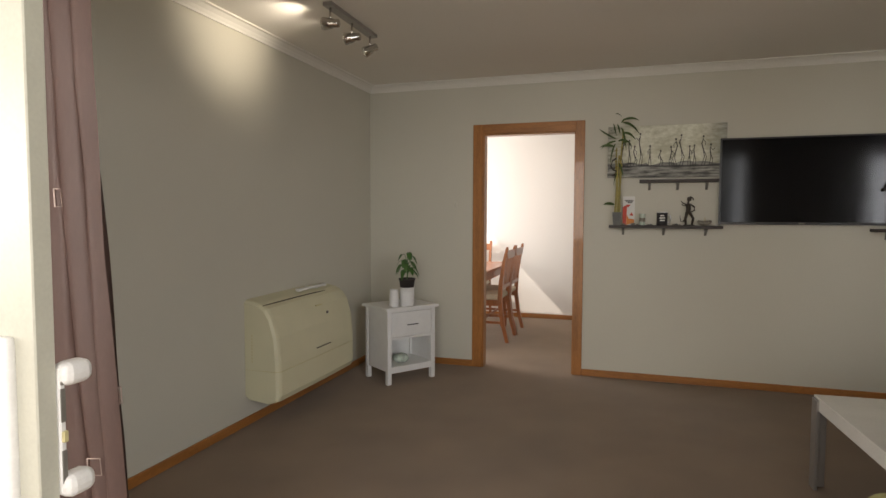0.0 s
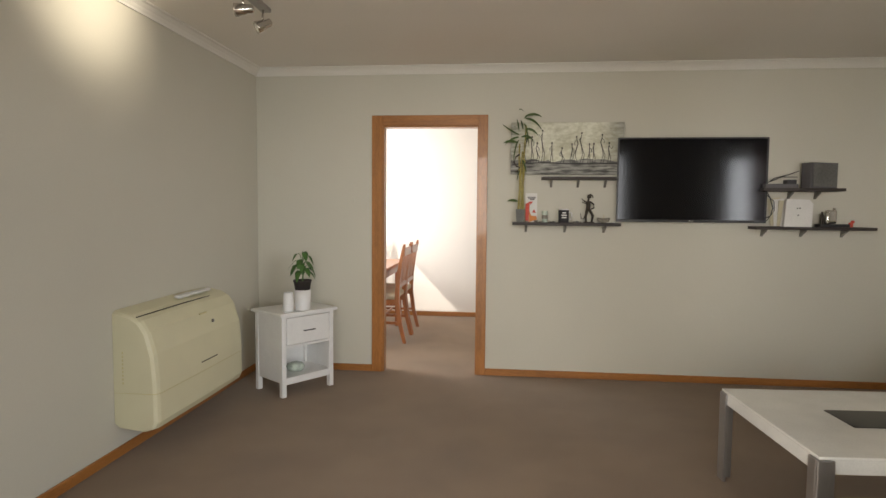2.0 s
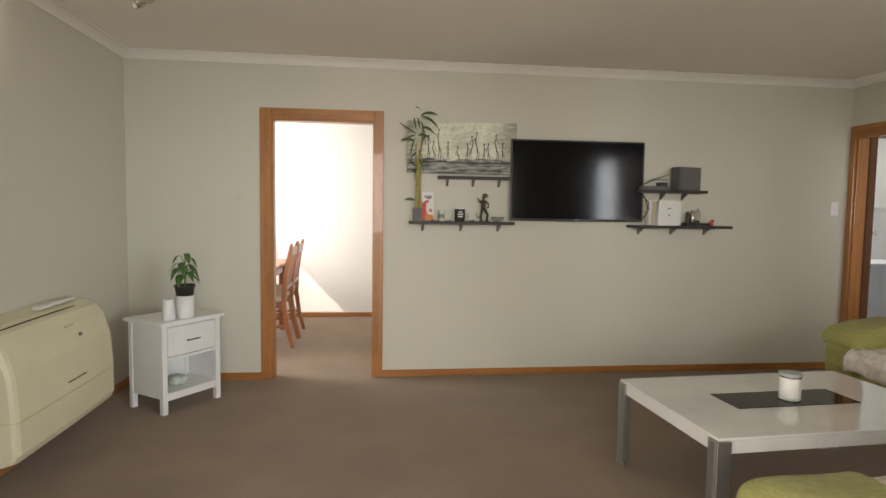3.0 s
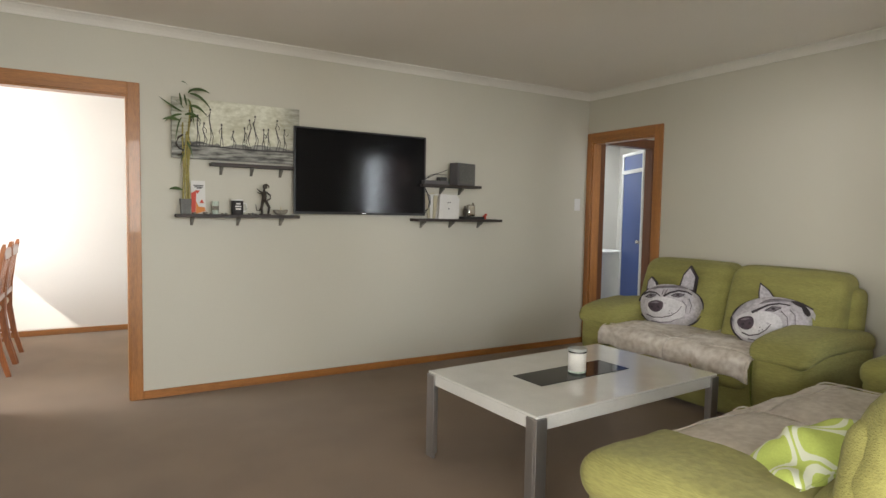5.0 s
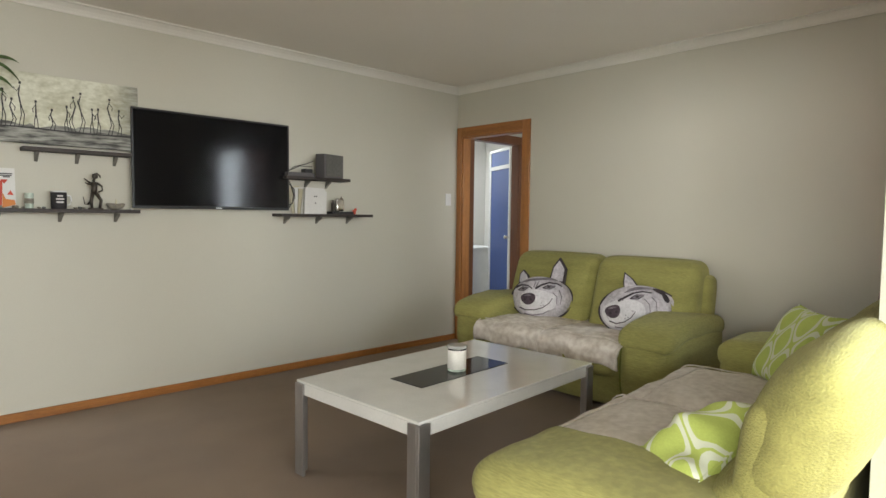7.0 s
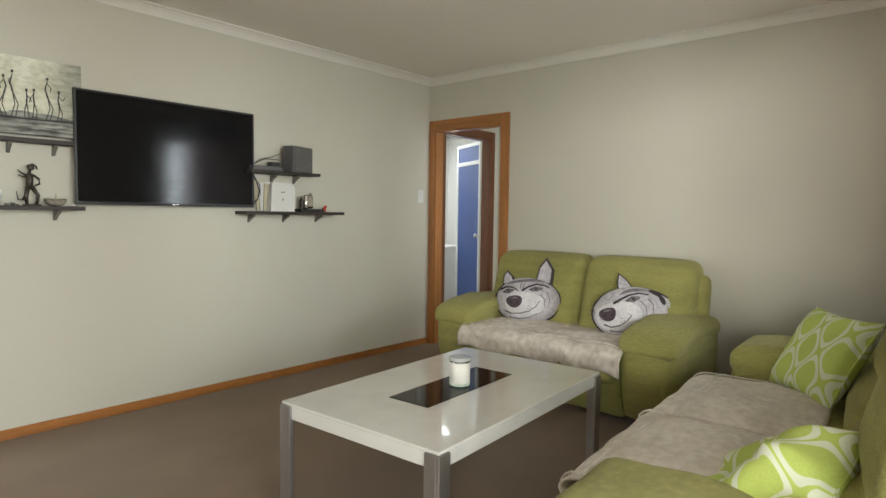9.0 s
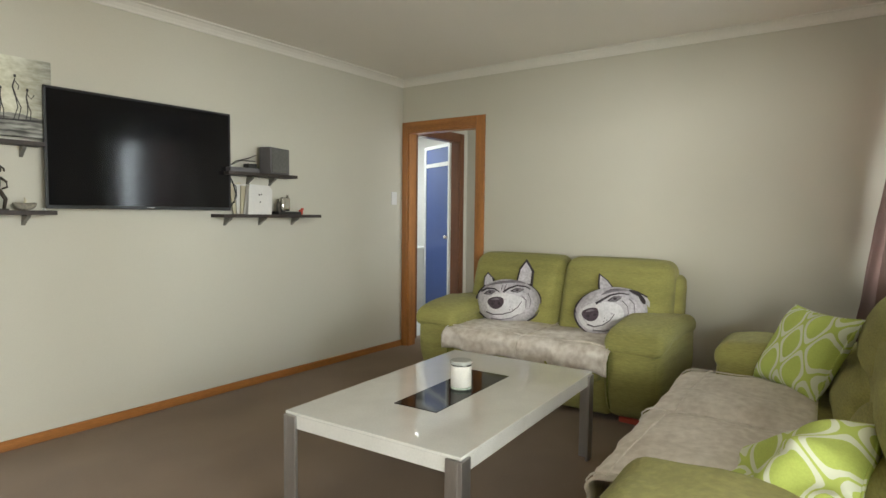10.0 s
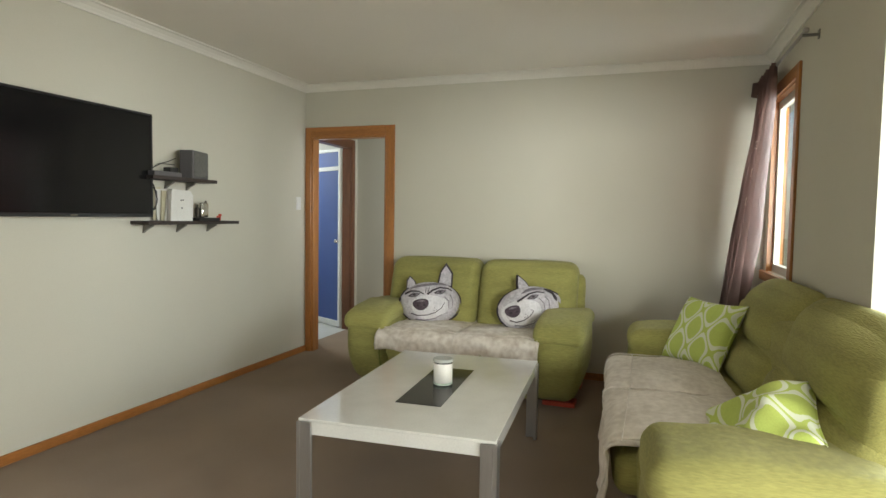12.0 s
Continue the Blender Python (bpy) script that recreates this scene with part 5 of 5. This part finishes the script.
ob = thing("shot_glass", "small etched glass with pale filling", "glass", pose(0.402, YW - 0.07, SZ))
part("cup", lathe(bmesh.new(), [(0.018, 0), (0.020, 0.003), (0.022, 0.085), (0.021, 0.088)], 24), "glassbowl", ob, smooth=True)
part("band", lathe(bmesh.new(), [(0.0222, 0.028), (0.0228, 0.03), (0.0228, 0.055), (0.0222, 0.057)], 24), "stone", ob, "greyish printed band", smooth=True)

ob = thing("mug", "dark navy mug with rows of white lettering", "mug", pose(0.545, YW - 0.075, SZ))
part("body", lathe(bmesh.new(), [(0.036, 0), (0.039, 0.003), (0.040, 0.095), (0.037, 0.096), (0.035, 0.02)], 32), "ink", ob, smooth=True)
part("rim", lathe(bmesh.new(), [(0.0385, 0.096), (0.0405, 0.097), (0.0405, 0.103), (0.0385, 0.104)], 32), "ceramic", ob, "pale rim", smooth=True)
part("handle", tube(bmesh.new(), [(0.038, 0, 0.08), (0.058, 0, 0.076), (0.064, 0, 0.05), (0.056, 0, 0.026), (0.038, 0, 0.02)], 0.005, 8), "ceramic", ob, "curved pale handle", smooth=True)
for z, wds in ((0.070, 0.36), (0.052, 0.52), (0.034, 0.46)):
    bm = bmesh.new()

    def f(u, v, z=z, wds=wds):
        a = -math.pi / 2 + (u - 0.5) * 2 * wds
        return (0.0412 * math.cos(a), 0.0412 * math.sin(a), z + 0.009 * v)
    part("text_bar", sheet(bm, 8, 1, f), "paper", ob, "white unreadable line of lettering")

# a single dark figurine with a crested head and curved tail
bm = bmesh.new()
tube(bm, [(-0.012, 0, 0.006), (-0.016, 0, 0.05), (-0.006, 0, 0.10)], 0.008, 7, 0.012)
tube(bm, [(0.030, 0, 0.006), (0.038, 0, 0.055), (0.010, 0, 0.10)], 0.008, 7, 0.012)
tube(bm, [(0.0, 0, 0.095), (0.004, 0.004, 0.13), (0.0, 0, 0.165)], 0.016, 8, 0.019)
tube(bm, [(0.0, 0, 0.165), (0.004, 0, 0.185)], 0.008, 6)
rb(bm, (0.008, 0, 0.198), (0.016, 0.011, 0.013), 0.010, n=5)
tube(bm, [(-0.004, 0, 0.205), (0.018, 0, 0.216), (0.034, 0, 0.205), (0.036, 0, 0.19)], 0.009, 6, 0.003)
tube(bm, [(0.018, 0, 0.16), (0.044, 0, 0.14), (0.046, 0, 0.115), (0.024, 0, 0.105)], 0.007, 6, 0.005)
tube(bm, [(-0.018, 0, 0.16), (-0.034, 0, 0.170), (-0.05, 0, 0.185)], 0.006, 6, 0.003)
tube(bm, [(-0.015, 0, 0.15), (-0.032, 0, 0.152), (-0.046, 0, 0.16)], 0.005, 6, 0.003)
tube(bm, [(-0.008, 0, 0.09), (-0.03, 0.004, 0.03), (-0.048, 0.006, 0.03), (-0.056, 0.004, 0.075)], 0.007, 6, 0.002)
ab(bm, -0.03, -0.018, 0, 0.048, 0.018, 0.008, bev=0.002)
single("figurine", bm, "bronze", "dark bronze crested figurine striding on a thin base", "figurine", pose(0.728, YW - 0.07, SZ), smooth=True)

ob = thing("ornament_dish", "grey stone boat shaped dish with small object", "ornament", pose(0.845, YW - 0.075, SZ, 0, 0, -8))
bm = bmesh.new()
rb(bm, (0, 0, 0.018), (0.052, 0.024, 0.018), 0.016, n=8, f=lambda q: (q.x * (0.75 + 10 * max(0, q.z)), q.y, q.z + abs(q.x) * 0.12))
part("dish", bm, "stone", ob, smooth=True)
part("trinket", tube(bmesh.new(), [(0.0, 0, 0.034), (0.004, 0, 0.05), (0.0, 0, 0.066)], 0.008, 6, 0.002), "paperc", ob, "small pale upright trinket")
rnd = random.Random(17)
for k in range(9):
    bm = bmesh.new()
    r = rnd.uniform(0.008, 0.016)
    rb(bm, (0, 0, r * 0.55), (r, r * 0.8, r * 0.55), r * 0.5, n=4, f=lambda q: (q.x, q.y, q.z + 0.003 * wob(q.x * 60, q.y * 60, k)))
    single("pebble", bm, rnd.choice(("stone", "paper", "stone", "greypot")), "small rounded pebble lying on the dark shelf", "pebble",
           pose((0.262, 0.335, 0.365, 0.445, 0.465, 0.625, 0.645, 0.67, 0.92)[k], YW - 0.11 + 0.02 * (k % 2), SZ, 0, 0, 40 * k), smooth=True, group="pebbles on the shelf")

# ---- shelf things right of the television ----
ob = thing("set_top_box", "flat dark grey set top box with trailing cables", "set top box", pose(2.12, YW - 0.075, 1.505))
part("body", bx(-0.13, -0.06, 0, 0.10, 0.06, 0.030, bev=0.003), "router", ob)
part("small_adapter", bx(0.03, -0.03, 0.030, 0.10, 0.03, 0.062, bev=0.003), "black", ob, "small black adapter")
for k, pts in enumerate((
        [(-0.10, 0.0, 0.035), (-0.04, 0.01, 0.075), (0.06, 0.02, 0.10), (0.14, 0.03, 0.13)],
        [(-0.12, 0.02, 0.034), (-0.06, 0.03, 0.05), (0.02, 0.035, 0.085), (0.13, 0.03, 0.085)],
        [(-0.11, 0.03, 0.03), (-0.13, 0.04, 0.09), (-0.09, 0.045, 0.105), (-0.05, 0.04, 0.04)])):
    part("cable", tube(bmesh.new(), pts, 0.0028, 5), "black" if k < 2 else "paper", ob, "thin looping cable")
ob = thing("speaker", "dark grey box speaker standing on the shelf", "speaker", pose(2.385, YW - 0.082, 1.505, 0, 0, 17))
part("cabinet", bx(-0.115, -0.045, 0, 0.115, 0.045, 0.185, bev=0.003), "router", ob)
part("front_grille", bx(-0.095, -0.049, 0.012, 0.108, -0.045, 0.178, bev=0.001), "greypot", ob, "dark fabric grille")
part("light_dot", bx(0.05, -0.0505, 0.016, 0.056, -0.049, 0.022), "chrome", ob)

ob = thing("paper_stack", "upright stack of white and cream folded papers", "papers", pose(2.20, YW - 0.07, 1.222))
for k, (x, w_, h_, t_, mt) in enumerate(((-0.115, 0.09, 0.205, -9, "paperc"), (-0.10, 0.10, 0.20, -4, "paper"), (-0.085, 0.12, 0.192, 2, "paperc"), (-0.07, 0.14, 0.19, 7, "paper"))):
    q = part("sheet", bx(0, -0.004, 0, w_, 0.004, h_), mt, ob)
    q.matrix_local = pose(x, 0.045 - 0.016 * k, 0.002, 0, t_, 0)
bm = bmesh.new()
prism(bm, [(-0.062, 0), (0.132, 0), (0.138, 0.17), (0.11, 0.2), (-0.045, 0.205), (-0.052, 0.19)], -0.045, -0.018, axis=1)
part("bag", bm, "paper", ob, "stiff white paper bag with punched holes")
for x, z in ((0.035, 0.085), (0.028, 0.135), (0.045, 0.137)):
    part("hole", rb(bmesh.new(), (x, -0.046, z), (0.005, 0.0015, 0.005), 0.0014, n=3), "ink", ob)

ob = thing("hip_flask", "polished metal flask standing in a black tray", "flask", pose(2.48, YW - 0.075, 1.222))
part("tray", bx(-0.09, -0.045, 0, 0.115, 0.045, 0.022, bev=0.003), "black", ob, "low black tray")
bm = bmesh.new()
rb(bm, (0.0, 0, 0.075), (0.040, 0.016, 0.050), 0.013, n=8)
cyl(bm, 0.022, 0, 0.122, 0.140, 0.009, n=12)
part("flask", bm, "chrome", ob, "polished steel flask", smooth=True)
bm = bmesh.new()
lathe(bm, [(0.011, 0.022), (0.013, 0.03), (0.013, 0.085), (0.006, 0.10), (0.006, 0.112)], 16, -0.06, 0.0)
part("small_bottle", bm, "bronze", ob, "small brown bottle", smooth=True)
part("shiny_tin", lathe(bmesh.new(), [(0.017, 0.022), (0.018, 0.024), (0.018, 0.105), (0.016, 0.108)], 20, -0.028, -0.01), "chrome", ob, smooth=True)
bm = bmesh.new()
rb(bm, (0, 0, 0.018), (0.014, 0.012, 0.018), 0.008, n=5)
rb(bm, (0.010, -0.004, 0.040), (0.012, 0.008, 0.010), 0.007, n=4)
single("red_trinket", bm, "red", "tiny red trinket at the shelf end", "trinket", pose(2.615, YW - 0.09, 1.222), smooth=True)
# cables that hang beside the television
for k, (pts, r) in enumerate((([(2.02, 5.46, 1.50), (2.05, 5.45, 1.44), (2.075, 5.45, 1.36), (2.06, 5.45, 1.30), (2.02, 5.46, 1.28)], 0.004), ([(2.03, 5.47, 1.46), (2.09, 5.47, 1.41), (2.095, 5.47, 1.34), (2.04, 5.47, 1.26)], 0.003))):
    pts2 = []
    for i in range(len(pts) - 1):
        for t in (0, 0.33, 0.66):
            pts2.append(Vector(pts[i]).lerp(Vector(pts[i + 1]), t))
    single("hanging_cable", tube(bmesh.new(), pts2 + [pts[-1]], r, 6), "black", "thin black cable looping down behind the television", "cable", smooth=True, group="cables beside the television")

# ---- switches ----


def switch(x, z, label, size=(0.036, 0.058), m="ceramic"):
    ob = thing("light_switch", label, "light switch", pose(x, N, z))
    w, h = size
    part("plate", bx(-w, -0.008, -h, w, 0, h, bev=0.002), m, ob)
    part("rocker", bx(-0.009, -0.012, -0.014, 0.009, -0.008, 0.014, bev=0.001), m, ob)


# the first is a light switch too, small and in the wall's colour
switch(-1.125, 1.40, "small wall coloured light switch beside the dining doorway", (0.014, 0.022), "wall")
switch(3.775, 1.375, "white plastic light switch in the corner")

# ---- ceiling spotlights ----
ob = thing("spotlight_bar", "brushed metal ceiling bar with three swivel spotlights", "ceiling light", pose(-1.262, 3.82, C, 0, 0, 91))
part("bar", bx(-0.31, -0.027, -0.022, 0.31, 0.027, 0, bev=0.002), "steel", ob)
SPOTS = [(-0.27, (-0.95, -0.02, 0.07)), (0.0, (-0.95, -0.15, -0.10)), (0.26, (-0.75, -0.45, -0.45))]
for k, (x, d) in enumerate(SPOTS):
    inv = (ob.matrix_world.to_3x3()).inverted()
    dv = (inv @ Vector(d)).normalized()
    hd = part("spot_head", bmesh.new(), "chrome", ob, "chrome swivel lamp head")
    rot = dv.to_track_quat("Z", "Y").to_matrix().to_4x4()
    cen = Vector((x, 0, -0.105))
    bm = lathe(bmesh.new(), [(0.014, -0.05), (0.022, -0.045), (0.022, -0.012), (0.026, -0.008), (0.030, 0.012), (0.034, 0.035), (0.034, 0.045), (0.031, 0.045), (0.028, 0.030)], 24)
    bmesh.ops.transform(bm, matrix=Matrix.Translation(cen) @ rot, verts=bm.verts)
    bm.to_mesh(hd.data)
    for p in hd.data.polygons:
        p.use_smooth = True
    part("arm", tube(bmesh.new(), [(x, 0, -0.02), (x, 0.004, -0.06), (x, 0, -0.10)], 0.006, 8), "chrome", ob, smooth=True)
    bm = lathe(bmesh.new(), [(0.027, 0.0305), (0.0275, 0.036), (0.020, 0.041), (0.008, 0.044)], 20)
    bmesh.ops.transform(bm, matrix=Matrix.Translation(cen) @ rot, verts=bm.verts)
    part("bulb_face", bm, "glow" if k < 2 else "ceramic", hd, "glowing lamp face" if k < 2 else "unlit lamp face", smooth=True)
    if k < 2:
        wc_ = ob.matrix_world @ (cen + dv * 0.055)
        sp = new("spot_lamp", bpy.data.lights.new("spot_lamp", "SPOT"))
        sp.data.energy, sp.data.spot_size, sp.data.spot_blend, sp.data.color = (24 if k == 0 else 8), radians(88), 1.0, (1, 0.92, 0.76)
        sp.data.shadow_soft_size = 0.03
        sp.matrix_world = look(wc_, wc_ + Vector(d))

# ---- dining room ----


def dining_chair(m):
    """A tall slatted chair; local y to the front, origin under the middle of its seat."""
    ob = thing("dining_chair", "varnished red timber dining chair with slatted back", "dining chair", m, "chairs round the dining table")
    for sx in (-1, 1):
        x = sx * 0.205
        bm = bmesh.new()
        prof = [(-0.285, 0.0), (-0.235, 0.20), (-0.205, 0.42), (-0.215, 0.62), (-0.245, 0.82), (-0.275, 0.955), (-0.280, 0.985)]
        quad = []
        for (y, z), w_ in zip(prof, (0.034, 0.040, 0.046, 0.042, 0.036, 0.03, 0.018)):
            quad.append([bm.verts.new((x + a * 0.014, y + b * w_ / 2, z)) for a, b in ((-1, -1), (1, -1), (1, 1), (-1, 1))])
        for a, b in zip(quad, quad[1:]):
            for k in range(4):
                bm.faces.new((a[k], a[(k + 1) % 4], b[(k + 1) % 4], b[k]))
        bm.faces.new(quad[0][::-1])
        bm.faces.new(quad[-1])
        part("back_leg", bm, "chairwood", ob)
        part("front_leg", bx(x - 0.018, 0.165, 0, x + 0.018, 0.20, 0.43, bev=0.003), "chairwood", ob)
        part("side_stretcher", bx(x - 0.008, -0.22, 0.19, x + 0.008, 0.17, 0.215), "chairwood", ob)
        part("seat_rail", bx(x - 0.010, -0.19, 0.375, x + 0.010, 0.17, 0.435), "chairwood", ob)
    part("seat_rail", bx(-0.19, 0.17, 0.375, 0.19, 0.19, 0.435), "chairwood", ob)
    part("stretcher", bx(-0.20, 0.0, 0.195, 0.20, 0.018, 0.215), "chairwood", ob)
    part("top_rail", bx(-0.195, -0.282, 0.865, 0.195, -0.262, 0.945, bev=0.005), "chairwood", ob)
    part("lower_rail", bx(-0.195, -0.232, 0.545, 0.195, -0.214, 0.585, bev=0.003), "chairwood", ob)
    for k in range(5):
        x = -0.13 + 0.065 * k
        bm = bmesh.new()
        prism(bm, [(-0.222, 0.58), (-0.214, 0.58), (-0.236, 0.74), (-0.264, 0.87), (-0.274, 0.87), (-0.248, 0.74)], x - 0.013, x + 0.013, axis=0)
        part("slat", bm, "chairwood", ob)
    part("seat", rb(bmesh.new(), (0, -0.005, 0.462), (0.215, 0.205, 0.028), 0.025, (0, 0, 0.012), n=10), "seatpad", ob, "padded beige seat", smooth=True)
    return ob


# backs stand along the passage side of the table
ch = dining_chair(pose(-1.155, 6.745, 0, 0, 0, 90))
copy_thing(ch, pose(-1.150, 7.195, 0, 0, 0, 90))
copy_thing(ch, pose(-1.60, 7.74, 0, 0, 0, 178))
copy_thing(ch, pose(-2.20, 6.75, 0, 0, 0, -90))
ob = thing("dining_table", "dark varnished timber dining table with apron", "dining table")
part("tabletop", bx(-2.06, 6.22, 0.725, -1.02, 7.53, 0.755, bev=0.008, seg=2), "chairwood", ob)
for a in ((-2.0, 6.29, -1.98, 7.45), (-1.10, 6.29, -1.08, 7.45), (-1.98, 6.29, -1.10, 6.31), (-1.98, 7.43, -1.10, 7.45)):
    part("apron", bx(a[0], a[1], 0.635, a[2], a[3], 0.725), "chairwood", ob)
for x in (-2.02, -1.13):
    for y in (6.27, 7.40):
        part("leg", bx(x, y, 0, x + 0.07, y + 0.07, 0.725, bev=0.006), "chairwood", ob)

# ---- what shows through the windows and closes the view outside ----
rnd = random.Random(5)
bm = bmesh.new()
sheet(bm, 120, 14, lambda u, v: (-26 + 60 * u + 0.35 * wob(u * 60, v * 9, 2), -14 + 0.5 * wob(u * 40, v * 8, 7), -0.35 + 2.1 * v + 0.25 * wob(u * 45, v, 1) * v))
hd = part("hedge", bm, "hedge")
tagged(hd, "long dark green hedge across the lawn", "hedge", "", "stuff")
bm = bmesh.new()
sheet(bm, 60, 5, lambda u, v: (-160 + 340 * u, -120, -1 + v * (10 + 9 * wob(u * 5, 0, 4) + 3 * wob(u * 14, 1, 4))))
tagged(part("hills", bm, "hedge"), "low wooded hills far away", "hills", "", "structure")
